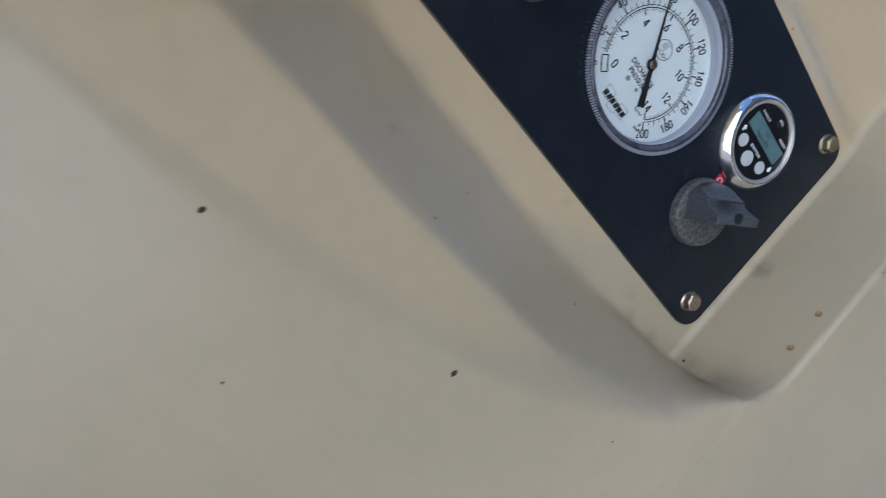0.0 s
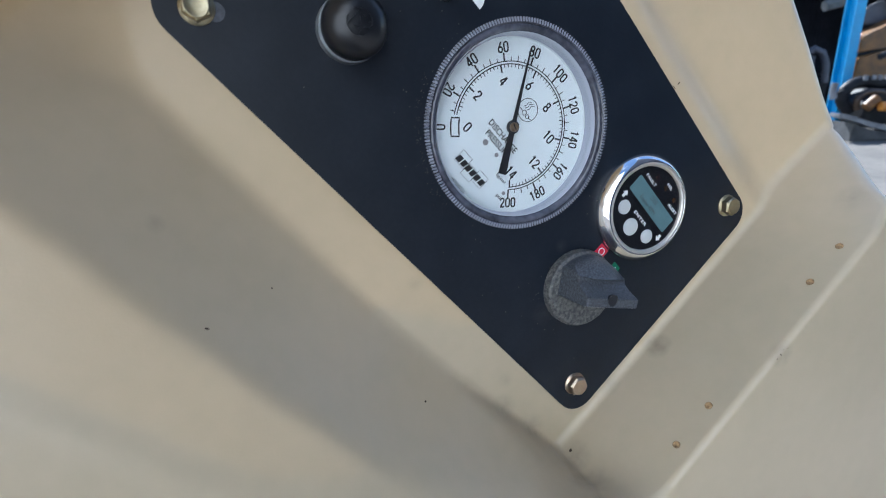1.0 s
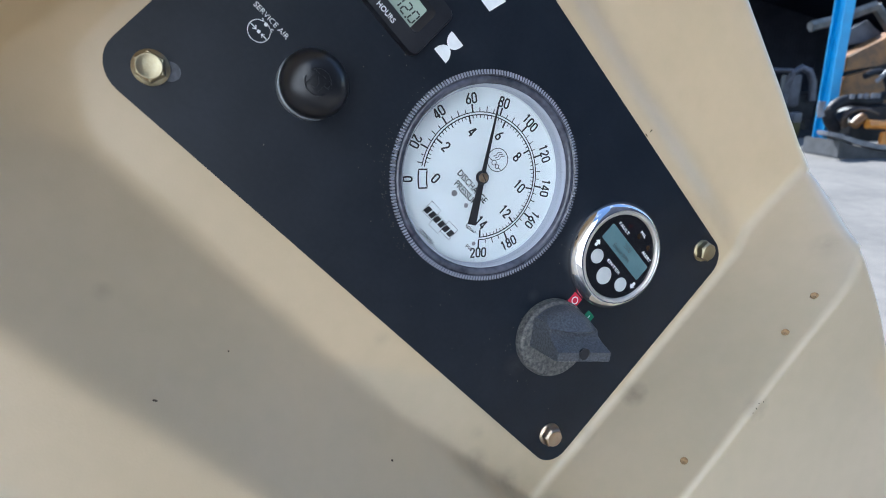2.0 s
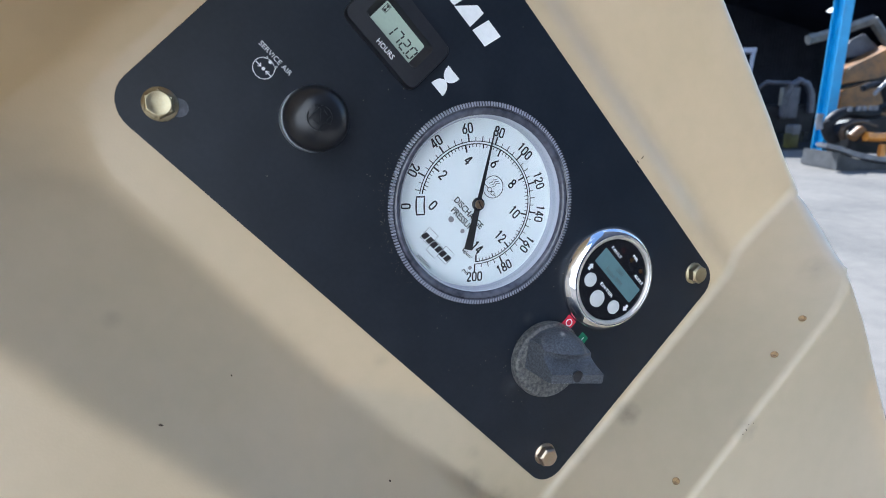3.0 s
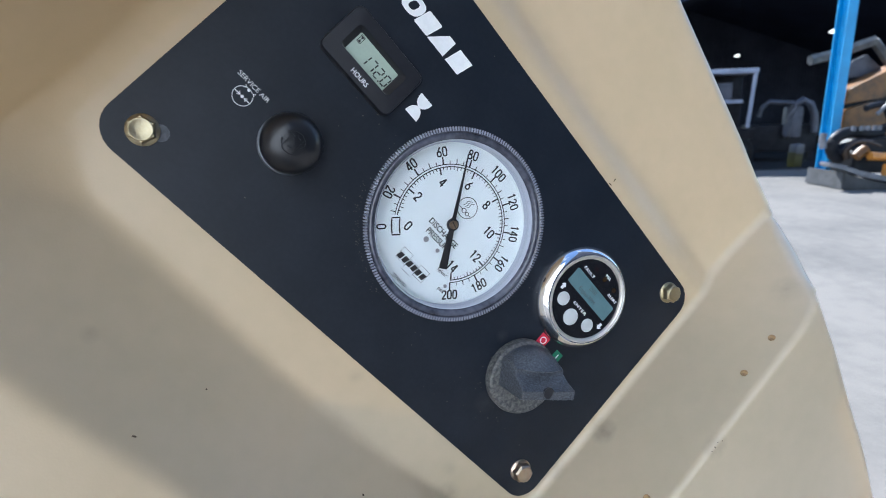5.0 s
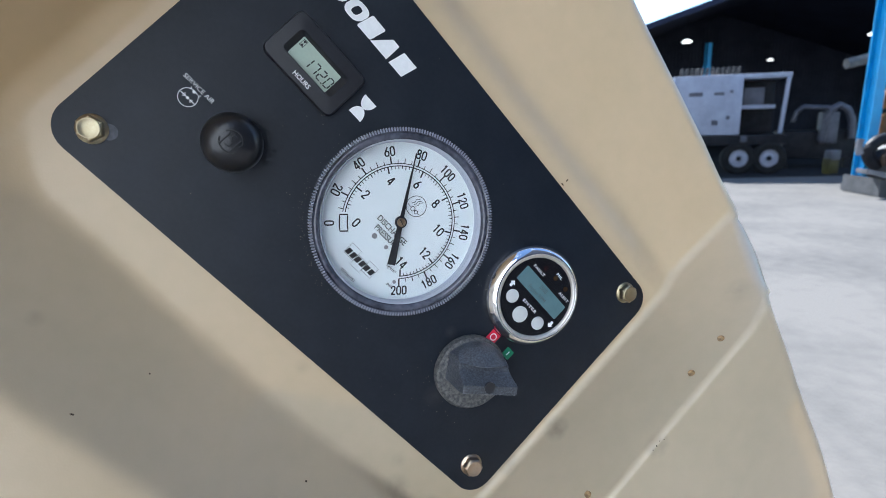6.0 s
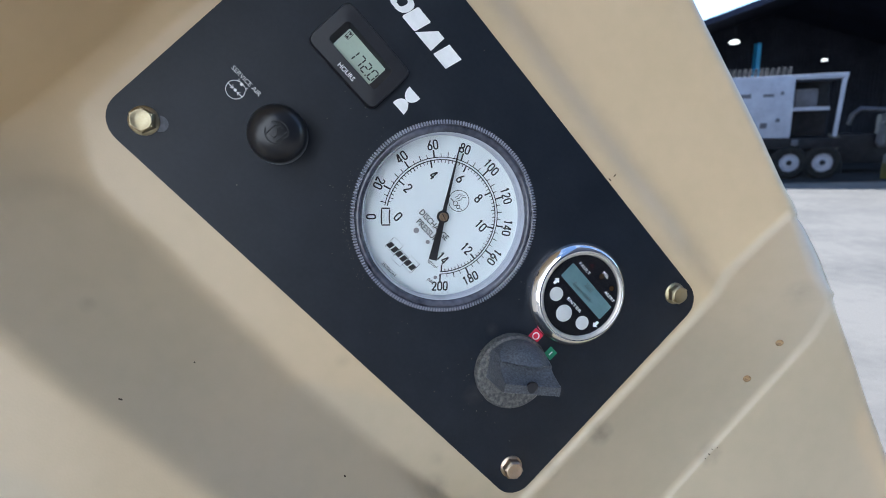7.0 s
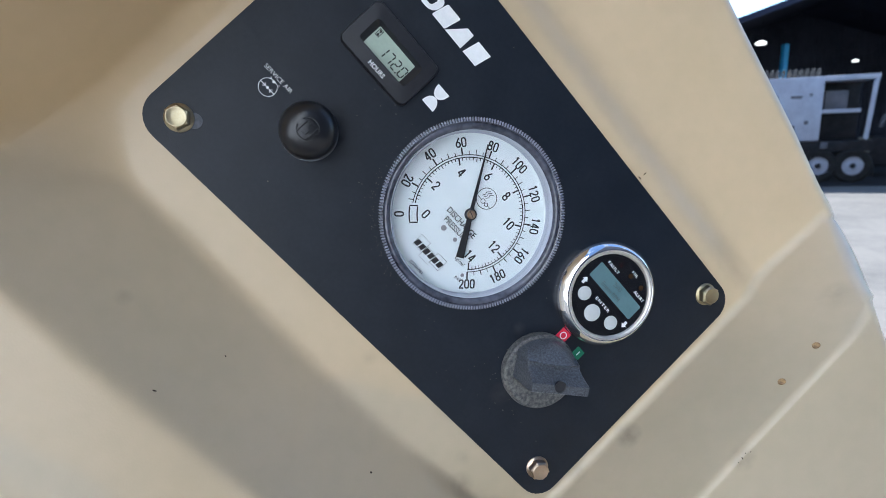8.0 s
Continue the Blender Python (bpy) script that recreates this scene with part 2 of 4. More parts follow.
# ---- shapes ----
def lathe(bm, profile, n=64, centre=(0, 0), cap_top=False, cap_bottom=False, tooth=0.0):
    rings = []
    for r, z in profile:
        ring = []
        for k in range(n):
            a = 2 * math.pi * k / n
            rr = r - (tooth if (k % 2 and tooth) else 0)
            ring.append(bm.verts.new((centre[0] + rr * math.cos(a), centre[1] + rr * math.sin(a), z)))
        rings.append(ring)
    for a, b in zip(rings, rings[1:]):
        for k in range(n):
            bm.faces.new((a[k], a[(k + 1) % n], b[(k + 1) % n], b[k]))
    if cap_top:
        bm.faces.new(rings[-1])
    if cap_bottom:
        bm.faces.new(rings[0][::-1])
    return bm


def prism(bm, outline, z0, z1, chamfer=0.0, bottom=True):
    """An outline raised from z0 to z1, its top edge chamfered."""
    cx, cy = sum(p[0] for p in outline) / len(outline), sum(p[1] for p in outline) / len(outline)
    loops = [[bm.verts.new((x, y, z0)) for x, y in outline], [bm.verts.new((x, y, z1 - chamfer)) for x, y in outline]]
    if chamfer:
        loops.append([bm.verts.new((x - chamfer * (x - cx) / max(math.hypot(x - cx, y - cy), 1e-6), y - chamfer * (y - cy) / max(math.hypot(x - cx, y - cy), 1e-6), z1)) for x, y in outline])
    n = len(outline)
    for a, b in zip(loops, loops[1:]):
        for k in range(n):
            bm.faces.new((a[k], a[(k + 1) % n], b[(k + 1) % n], b[k]))
    bm.faces.new(loops[-1])
    if bottom:
        bm.faces.new(loops[0][::-1])
    return bm


def rounded(x0, y0, x1, y1, r, n=6):
    pts = []
    for cx, cy, a0 in ((x1 - r, y1 - r, 0), (x0 + r, y1 - r, 90), (x0 + r, y0 + r, 180), (x1 - r, y0 + r, 270)):
        for k in range(n + 1):
            a = radians(a0 + 90 * k / n)
            pts.append((cx + r * math.cos(a), cy + r * math.sin(a)))
    return pts


def circle(cx, cy, r, n=32, a0=0, a1=360):
    full = a1 - a0 >= 360
    return [(cx + r * math.cos(radians(a0 + (a1 - a0) * k / (n if full else n - 1))), cy + r * math.sin(radians(a0 + (a1 - a0) * k / (n if full else n - 1)))) for k in range(n)]


def stroke(bm, pts, width, z0, z1, closed=False):
    """A thin raised line along pts."""
    n = len(pts)
    left, right = [], []
    for k, p in enumerate(pts):
        a = pts[(k - 1) % n] if (closed or k) else p
        b = pts[(k + 1) % n] if (closed or k < n - 1) else p
        dx, dy = b[0] - a[0], b[1] - a[1]
        d = math.hypot(dx, dy) or 1
        nx, ny = -dy / d * width / 2, dx / d * width / 2
        left.append((p[0] + nx, p[1] + ny)), right.append((p[0] - nx, p[1] - ny))
    top = [(bm.verts.new((*a, z1)), bm.verts.new((*b, z1))) for a, b in zip(left, right)]
    low = [(bm.verts.new((*a, z0)), bm.verts.new((*b, z0))) for a, b in zip(left, right)]
    for k in range(n if closed else n - 1):
        j = (k + 1) % n
        bm.faces.new((top[k][0], top[k][1], top[j][1], top[j][0]))
        bm.faces.new((low[k][0], top[k][0], top[j][0], low[j][0]))
        bm.faces.new((top[k][1], low[k][1], low[j][1], top[j][1]))
    return bm


def box(bm, x0, y0, z0, x1, y1, z1, bevel=0.0):
    made = bmesh.ops.create_cube(bm, size=1)
    m = Matrix.Translation(((x0 + x1) / 2, (y0 + y1) / 2, (z0 + z1) / 2)) @ Matrix.Diagonal((x1 - x0, y1 - y0, z1 - z0, 1))
    bmesh.ops.transform(bm, matrix=m, verts=made["verts"])
    if bevel:
        edges = list({e for v in made["verts"] for e in v.link_edges})
        bmesh.ops.bevel(bm, geom=edges, offset=bevel, segments=2, affect="EDGES", profile=0.6)
    return bm


def tube(bm, pts, r, n=10):
    """A pipe along 3D points."""
    rings = []
    pts = [Vector(p) for p in pts]
    for k, p in enumerate(pts):
        d = (pts[min(k + 1, len(pts) - 1)] - pts[max(k - 1, 0)]).normalized()
        u = d.cross(Vector((0.3, 0.2, 0.93))).normalized()
        v = d.cross(u)
        rr = r[k] if isinstance(r, (list, tuple)) else r
        rings.append([bm.verts.new(p + rr * (u * math.cos(2 * math.pi * j / n) + v * math.sin(2 * math.pi * j / n))) for j in range(n)])
    for a, b in zip(rings, rings[1:]):
        for j in range(n):
            bm.faces.new((a[j], a[(j + 1) % n], b[(j + 1) % n], b[j]))
    bm.faces.new(rings[0][::-1]), bm.faces.new(rings[-1])
    return bm


def lettering(name, text, cap, x, y, z, mat, parent, turn=0.0, wide=1.0, bold=0.0, lean=0.0, label="", space=1.0):
    """Raised print in the built-in font, centred, with capitals cap high."""
    curve = bpy.data.curves.new(name, "FONT")
    curve.body, curve.size, curve.align_x, curve.align_y = text, 1.0, "CENTER", "BOTTOM_BASELINE"
    curve.space_character = space
    curve.extrude, curve.offset, curve.shear, curve.resolution_u = 0.01, bold, lean, 3
    holder = bpy.data.objects.new(name, curve)
    scene.collection.objects.link(holder)
    bpy.context.view_layer.update()
    me = bpy.data.meshes.new_from_object(holder.evaluated_get(bpy.context.evaluated_depsgraph_get()))
    bpy.data.objects.remove(holder)
    bpy.data.curves.remove(curve)
    s = cap / 0.70
    me.transform(pose(x * K, y * K, z * K, 0, 0, turn) @ Matrix.Diagonal((s * wide * K, s * K, 0.02 * K, 1)) @ Matrix.Translation((0, -0.35, 0)))
    me.materials.clear()
    me.materials.append(mat)
    ob = new(name, me)
    ob.parent = parent
    if label:
        tagged(ob, label)
    return ob


# ---- ground ----
bm = bmesh.new()
R_OUT = 900
g = [bm.verts.new((R_OUT * math.cos(2 * math.pi * k / 48), R_OUT * math.sin(2 * math.pi * k / 48), 0)) for k in range(48)]
bm.faces.new(g)
tagged(finish("ground", bm, CONCRETE), "pale sunlit concrete yard with faint stains", "ground", kind="structure")


# ---- the compressor's moulded hood ----
def smoothstep(a, b, x):
    t = np.clip((x - a) / (b - a), 0, 1)
    return t * t * (3 - 2 * t)


def smooth_max(a, b, k):
    h = np.clip(0.5 + 0.5 * (a - b) / k, 0, 1)
    return b + (a - b) * h + k * h * (1 - h)


def hood_profile():
    """Across the hood: x and z from the near wall over the recess floor and up the far wall."""
    # beyond the visible wall the side climbs on, added to shade the recess
    xs = [-1.1, -1.0, -0.9, -0.8, -0.7, -0.62, -0.56]
    zs = [0.52, 0.52, 0.50, 0.46, 0.39, 0.31, 0.245]
    for t in np.linspace(0, 1, 8):
        xs.append(-0.52 + 0.078 * t), zs.append(0.20 - 0.088 * t)
    for t in np.linspace(0.1, 1, 12):
        xs.append(-0.442 + 0.03715 * t), zs.append(0.112 - 0.0995 * t)
    for t in np.linspace(0.05, 1, 14):
        a = (1 - t) * radians(70)
        xs.append(-0.3870 - 0.019 * math.sin(a)), zs.append(0.019 * (1 - math.cos(a)))
    for x in np.linspace(-0.378, 0.0245, 100):
        xs.append(x), zs.append(0.0)
    for t in np.linspace(0.05, 1, 14):
        a = t * radians(83)
        xs.append(0.0260 + 0.0080 * math.sin(a)), zs.append(0.0080 * (1 - math.cos(a)))
    x0, z0 = xs[-1], zs[-1]
    for t in np.linspace(0.08, 1, 12):
        xs.append(x0 + t * 0.0064), zs.append(z0 + t * 0.0785)
    x0, z0 = xs[-1], zs[-1]
    for t in np.linspace(0.1, 1, 12):
        a = t * radians(83)
        xs.append(x0 + 0.0036 * (1 - math.cos(a))), zs.append(z0 + 0.0024 * t + 0.0036 * math.sin(a))
    x0, z0 = xs[-1], zs[-1]
    for d in [0.003, 0.007, 0.012] + [0.018 + 0.0085 * k for k in range(28)] + [0.27, 0.31, 0.36, 0.42, 0.50, 0.60]:
        xs.append(x0 + d), zs.append(z0 + 0.004 * min(d / 0.05, 1) - 0.05 * d * d)
    return np.array(xs), np.array(zs)


def hood_mesh():
    px, pz = hood_profile()
    vs = np.concatenate([np.linspace(-0.85, -0.3, 22), np.linspace(-0.285, -0.022, 180), np.linspace(-0.018, 0.195, 25)])
    X, Y = np.meshgrid(px, vs, indexing="ij")
    # the near side wall swings away past the recess
    Z0 = np.where(X < -0.35, np.interp(X + 0.6 * np.maximum(-0.075 - Y, 0), px, pz), np.repeat(pz[:, None], len(vs), 1))
    edge = np.interp(X, [-0.40, -0.30, -0.22, -0.15, -0.12, -0.085, -0.064, 0.0275, 0.0336, 0.0383, 0.0402, 0.0420, 0.0440], [-0.048, -0.052, -0.056, -0.059, -0.058, -0.0560, -0.0545, -0.0485, -0.0465, -0.0450, -0.0400, -0.0325, -0.0250])
    far = (edge - Y)
    w1 = np.interp(X, [-0.28, -0.20, -0.10, -0.02, 0.015, 0.036], [0.070, 0.066, 0.060, 0.038, 0.018, 0.005])
    h1 = np.interp(X, [-0.12, -0.04, -0.01, 0.015, 0.034, 0.0435, 0.0935, 0.2], [0.062, 0.067, 0.073, 0.081, 0.089, 0.0912, 0.0945, 0.0930])
    w2 = np.interp(X, [-0.36, -0.257, -0.168, -0.124, -0.06, 0.03], [0.072, 0.058, 0.044, 0.028, 0.012, 0.005])
    h2 = np.interp(X, [-0.24, -0.10, -0.03, 0.01, 0.0435, 0.0935, 0.2], [0.0755, 0.0775, 0.0830, 0.0875, 0.0914, 0.0948, 0.0933])
    tall = np.where(far < w1, h1 * (0.80 * far / w1 + 0.20 * np.maximum(far / w1, 0) ** 2), np.where(far < w1 + w2, h1 + (h2 - h1) * (far - w1) / w2, h2 + 0.03 * (far - w1 - w2)))
    tall = tall + 0.0070 * smoothstep(0.0, 0.0080, far) * smoothstep(-0.085, -0.030, X) * (1 - smoothstep(-0.010, 0.024, X)) * (1 - smoothstep(0.0, 1.0, far / (w1 + 0.01)))
    tall = np.maximum(tall, -0.06)
    # the brows of the slope are rounded off
    for _ in range(10):
        mean = tall.copy()
        mean[1:-1, 1:-1] = 0.2 * (tall[:-2, 1:-1] + tall[2:, 1:-1] + tall[1:-1, :-2] + tall[1:-1, 2:] + tall[1:-1, 1:-1])
        brow = smoothstep(0.0, 0.045, far)
        tall = tall * (1 - brow) + mean * brow
    round_k = 0.004 + 0.026 * (1 - smoothstep(-0.405, -0.350, X)) - 0.0030 * smoothstep(0.030, 0.040, X)
    Z = smooth_max(tall, Z0, round_k)
    Z = np.where(Y > 0.03, Z0, Z)
    Z[:, 1:-1] = 0.2 * Z[:, :-2] + 0.6 * Z[:, 1:-1] + 0.2 * Z[:, 2:]
    # unseen flare added at the near end to keep ground light off the hood
    Z += 1.1 * np.maximum(-0.34 - Y, 0) ** 1.4
    # the far end: up past the panel, over a faint step, to a rounded edge that leans back
    flat_end = np.interp(px, [-1.1, -0.1585, -0.0365, 0.0245], [0.470, 0.3485, 0.3345, 0.3246])
    wall_end = np.interp(pz, [0.0, 0.0025, 0.0070, 0.0133, 0.0264, 0.0396, 0.0527, 0.0658, 0.0790, 0.0855, 0.0915], [0.3244, 0.3205, 0.3148, 0.3087, 0.2955, 0.2840, 0.2718, 0.2606, 0.2516, 0.2458, 0.2372])
    skin_end = np.interp(px, [0.0435, 0.0505, 0.0615, 0.0785, 0.0955, 0.121, 0.155, 0.189, 0.223, 0.26, 0.7], [0.2372, 0.2342, 0.2300, 0.2245, 0.2186, 0.2122, 0.2045, 0.1966, 0.1850, 0.1730, 0.04])
    end = np.where(px < 0.0272, flat_end, np.where(px < 0.0435, wall_end, skin_end))
    for _ in range(2):
        end[1:-1] = np.where(px[1:-1] > 0.02, 0.25 * end[:-2] + 0.5 * end[1:-1] + 0.25 * end[2:], end[1:-1])
    end[px < -0.39] = flat_end[px < -0.39] - 0.35 * pz[px < -0.39]
    inner = np.minimum(0.195, end - 0.035)
    # the upper corner of the recess is rounded in plan
    turn = np.clip((-0.010 - Y) / 0.038, 0, 1) ** 2 * smoothstep(0.030, 0.088, Z)
    X = X - 0.021 * turn * smoothstep(-0.03, 0.03, X) * (1 - smoothstep(0.05, 0.15, X))
    cols = [np.stack([X, np.where(Y > 0, Y * (inner / 0.195)[:, None], Y), Z], -1)]
    step = np.exp(-((px + 0.17) / 0.22) ** 8)
    rows = []
    for t in np.concatenate([np.linspace(0.015, 0.3, 34), np.linspace(0.34, 1, 20)]):
        y = inner + t * (end - inner)
        z = pz - 0.0120 * step * smoothstep(0.2170, 0.2500, y) + 0.0105 * step * smoothstep(0.236, 0.345, y)
        rows.append(np.stack([px, y, z], -1))
    base = rows[-1]
    # the rim rolls back along the skin's own direction, evened out over the sharp folds
    tx, tz = np.gradient(px), np.gradient(pz)
    along = np.concatenate([[0], np.cumsum(np.hypot(np.diff(px), np.diff(pz)))])
    span = np.hypot(tx, tz)
    near = np.exp(-((along[:, None] - along[None, :]) / 0.035) ** 2) * span[None, :]
    nx, nz = near @ (-tz / span) / near.sum(1), near @ (tx / span) / near.sum(1)
    size = np.hypot(nx, nz)
    nx, nz = nx / size, nz / size
    for a in np.linspace(10, 100, 10):
        back = 0.015 * (1 - math.cos(radians(a)))
        rows.append(base + np.stack([-nx * back, 0 * px + 0.015 * math.sin(radians(a)), -nz * back], -1))
    P = np.concatenate([cols[0], np.stack(rows, 1)], 1)
    nu, nv = P.shape[:2]
    wave = np.array([[noise.noise((p[0] * 9, p[1] * 9, 3.1)) for p in row] for row in P])
    P[..., 2] += 0.0011 * wave * (1 - np.exp(-((P[..., 0] + 0.18) / 0.215) ** 8) * np.exp(-((P[..., 1] - 0.095) / 0.125) ** 8))
    # close the near end and both sides down behind
    low = P[:, :1].copy()
    low[..., 2] -= 0.5
    P = np.concatenate([low, P], 1)
    nv += 1
    sides = []
    for row in (P[0], P[-1]):
        r = row.copy()
        r[:, 2] = np.minimum(r[:, 2], row[:, 2] - 0.5)
        sides.append(r[None])
    P = np.concatenate([sides[0], P, sides[1]], 0)
    nu += 2
    idx = np.arange(nu * nv).reshape(nu, nv)
    faces = np.stack([idx[:-1, :-1], idx[1:, :-1], idx[1:, 1:], idx[:-1, 1:]], -1).reshape(-1, 4)
    pts = P.reshape(-1, 3)
    mid = pts[faces].mean(1)
    hole = (np.hypot(mid[:, 0] + 0.1823, mid[:, 1] - 0.0972) < 0.082) & (np.abs(mid[:, 2]) < 0.004)
    me = bpy.data.meshes.new("hood_shell")
    me.from_pydata((pts * K).tolist(), [], faces[~hole].tolist())
    me.polygons.foreach_set("use_smooth", [True] * len(me.polygons))
    me.materials.append(CREAM)
    return me


compressor = thing("air_compressor", at_panel(0, 0), "cream moulded plastic hood of a portable air compressor, tilted open", "compressor")
hood = new("hood_shell", hood_mesh())
hood.parent = compressor

# unseen sheet added behind the hood; its edge shapes the sun coming through
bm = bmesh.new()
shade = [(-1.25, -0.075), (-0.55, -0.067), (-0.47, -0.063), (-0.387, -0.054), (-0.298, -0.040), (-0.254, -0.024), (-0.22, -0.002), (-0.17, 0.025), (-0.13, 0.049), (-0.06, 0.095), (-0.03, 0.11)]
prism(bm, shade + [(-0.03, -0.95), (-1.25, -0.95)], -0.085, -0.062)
small("sun_mask", bm, MACHINE_DARK, compressor, "unseen dark sheet added behind the hood to block sunlight")

# second unseen sheet, added to keep sun off the back of the outer skin
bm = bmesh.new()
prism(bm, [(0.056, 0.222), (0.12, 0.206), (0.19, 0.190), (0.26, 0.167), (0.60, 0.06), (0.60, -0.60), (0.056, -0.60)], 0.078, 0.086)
small("sun_mask", bm, MACHINE_DARK, compressor, "unseen dark sheet added behind the outer skin to block sunlight")

# body that carries the hood, out of sight behind it
bm = bmesh.new()
box(bm, -1.0, 0.62, 0.28, 0.42, 2.5, 1.02, 0.06)
body = part("lower_body", bm, CREAM, compressor, "cream lower canopy")
body.matrix_parent_inverse = compressor.matrix_world.inverted()
bm = bmesh.new()
box(bm, -0.95, 0.68, 0.0, 0.38, 2.45, 0.28, 0.03)
base = part("skid_base", bm, MACHINE_DARK, compressor, "dark steel skid base")
base.matrix_parent_inverse = compressor.matrix_world.inverted()

for y in (0.2038, 0.1681, 0.0491, 0.0128):
    bm = bmesh.new()
    lathe(bm, [(0.0027, -0.0002), (0.0026, 0.0003), (0.0021, 0.0007), (0.0017, 0.0004), (0.0002, 0.0003)], 18, cap_top=True)
    h = small("screw_hole", bm, HOLE_BROWN, compressor, "drilled hole with a brown edge")
    h.matrix_basis = pose(0.0388 * K, y * K, 0.0765 * K, 0, -84.5, 0)

# dirt specks lying on the hood
hood_tree = BVHTree.FromPolygons([v.co for v in hood.data.vertices], [p.vertices for p in hood.data.polygons])


def on_hood(x, y):
    hit = hood_tree.ray_cast(Vector((x * K, y * K, 0.30)), Vector((0, 0, -1)))
    return hit[0], hit[1]


def speck(x, y, r, long, turn, height=None):
    """Dirt on the hood under (x, y), or on the wall that faces (x, y) at that height."""
    place, normal = on_hood(x, y)
    if height:
        place, normal = hood_tree.ray_cast(Vector((x, y, height)) * K, Vector((1, 0, 0)))[:2]
    m = bmesh.new()
    bmesh.ops.create_icosphere(m, subdivisions=2, radius=1)
    for v in m.verts:
        v.co *= 1 + 0.25 * noise.noise(v.co * 1.7 + Vector((x * 90, y * 90, 0)))
        v.co = Vector((v.co.x * r * long, v.co.y * r, v.co.z * r * 0.35 + r * 0.15))
    ob = finish("dirt_speck", m, DIRT, compressor, "small brown dirt speck", size=K)
    ob.matrix_basis = Matrix.Translation(place) @ (normal.to_track_quat("Z", "Y").to_matrix().to_4x4()) @ pose(0, 0, 0, 0, 0, turn)


for x, y, r, long, turn in ((-0.350, -0.1936, 0.0015, 1.4, 60), (-0.1835, -0.1755, 0.0017, 1.5, 50), (-0.1059, -0.0812, 0.0007, 1.3, 0), (-0.1112, 0.2130, 0.0005, 3.4, 84), (-0.1106, 0.2182, 0.0005, 3.2, 84), (0.043, 0.104, 0.0003, 1.6, 10), (0.043, 0.108, 0.0004, 1.8, 70), (0.0425, 0.112, 0.0003, 1.4, 120), (0.044, 0.115, 0.0003, 1.7, 20), (-0.252, -0.115, 0.0005, 2.5, 20), (-0.235, -0.085, 0.0005, 1.2, 0), (-0.05, -0.14, 0.0006, 1.2, 0), (-0.285, -0.255, 0.0007, 1.4, 40)):
    speck(x, y, r, long, turn)
speck(0.02, -0.0415, 0.0012, 1.3, 30, height=0.013)

# ---- control panel plate ----
panel = thing("control_panel", at_panel(-0.18, 0.095, PZ), "black textured steel control panel plate bolted to the cream hood", "control panel")
PX, PY = -0.18, 0.095
bm = bmesh.new()
outer = rounded(-0.3808, -0.0195, 0.0236, 0.2092, 0.018, 8)
inner = circle(-0.1823, 0.0972, 0.0684, 80)
loops = []
for pts in (outer, inner):
    vsl = [bm.verts.new((x - PX, y - PY, 0)) for x, y in pts]
    loops.append([bm.edges.new((vsl[k], vsl[(k + 1) % len(vsl)])) for k in range(len(vsl))])
bmesh.ops.triangle_fill(bm, use_beauty=True, edges=loops[0] + loops[1])
flat = list(bm.faces)
made = bmesh.ops.extrude_face_region(bm, geom=flat)
bmesh.ops.translate(bm, vec=(0, 0, -0.0040), verts=[v for v in made["geom"] if isinstance(v, bmesh.types.BMVert)])
small("plate", bm, BLACK_COAT, panel)


def on_panel(x, y):
    return x - PX, y - PY


rng = random.Random(5)
bm = bmesh.new()
for cx, cy, sx, sy, n in ((-0.085, 0.03, 0.012, 0.008, 16), (-0.235, 0.052, 0.012, 0.010, 22), (-0.275, 0.105, 0.02, 0.004, 8), (-0.10, 0.115, 0.004, 0.012, 8), (-0.15, 0.01, 0.04, 0.015, 10), (-0.18, 0.095, 0.18, 0.10, 26), (-0.055, 0.015, 0.02, 0.006, 8)):
    for _ in range(n):
        x, y, r = cx + rng.gauss(0, sx), cy + rng.gauss(0, sy), rng.uniform(0.00018, 0.0005)
        if -0.375 < x < 0.018 and -0.014 < y < 0.204 and math.hypot(x + 0.1823, y - 0.0972) > 0.0712:
            a0 = rng.uniform(0, 90)
            prism(bm, [on_panel(x + r * math.cos(radians(a0 + 72 * k)) * rng.uniform(0.6, 1.4), y + r * math.sin(radians(a0 + 72 * k))) for k in range(5)], 0, 0.0002)
for _ in range(90):
    a, r, w = radians(rng.gauss(232, 22)), 0.0716 + abs(rng.gauss(0, 0.0022)), rng.uniform(0.00012, 0.00034)
    x, y = -0.1823 + r * math.cos(a), 0.0972 + r * math.sin(a)
    prism(bm, [on_panel(x + w * math.cos(radians(72 * k)) * rng.uniform(0.6, 1.5), y + w * math.sin(radians(72 * k))) for k in range(5)], 0, 0.0002)
tagged(small("dust_specks", bm, DUST, panel), "fine pale dust specks", kind="stuff")

# service-air writing and its sign
lettering("lettering", "SERVICE AIR", 0.0029, *on_panel(-0.3379, 0.0622), 0.0002, PRINT_WHITE, panel, wide=1.03, bold=-0.008, label="white printed words")
bm = bmesh.new()
stroke(bm, [on_panel(*p) for p in circle(-0.3385, 0.0533, 0.0058, 40, -28, 40)], 0.00036, 0, 0.0002)
stroke(bm, [on_panel(*p) for p in circle(-0.3385, 0.0533, 0.0058, 40, 62, 130)], 0.00036, 0, 0.0002)
stroke(bm, [on_panel(*p) for p in circle(-0.3385, 0.0533, 0.0058, 40, 130, 332)], 0.00036, 0, 0.0002)
for x, y, r in ((-0.3384, 0.0584, 0.0010), (-0.3384, 0.0530, 0.0010)):
    prism(bm, [on_panel(*p) for p in circle(x, y, r, 16)], 0, 0.0002)
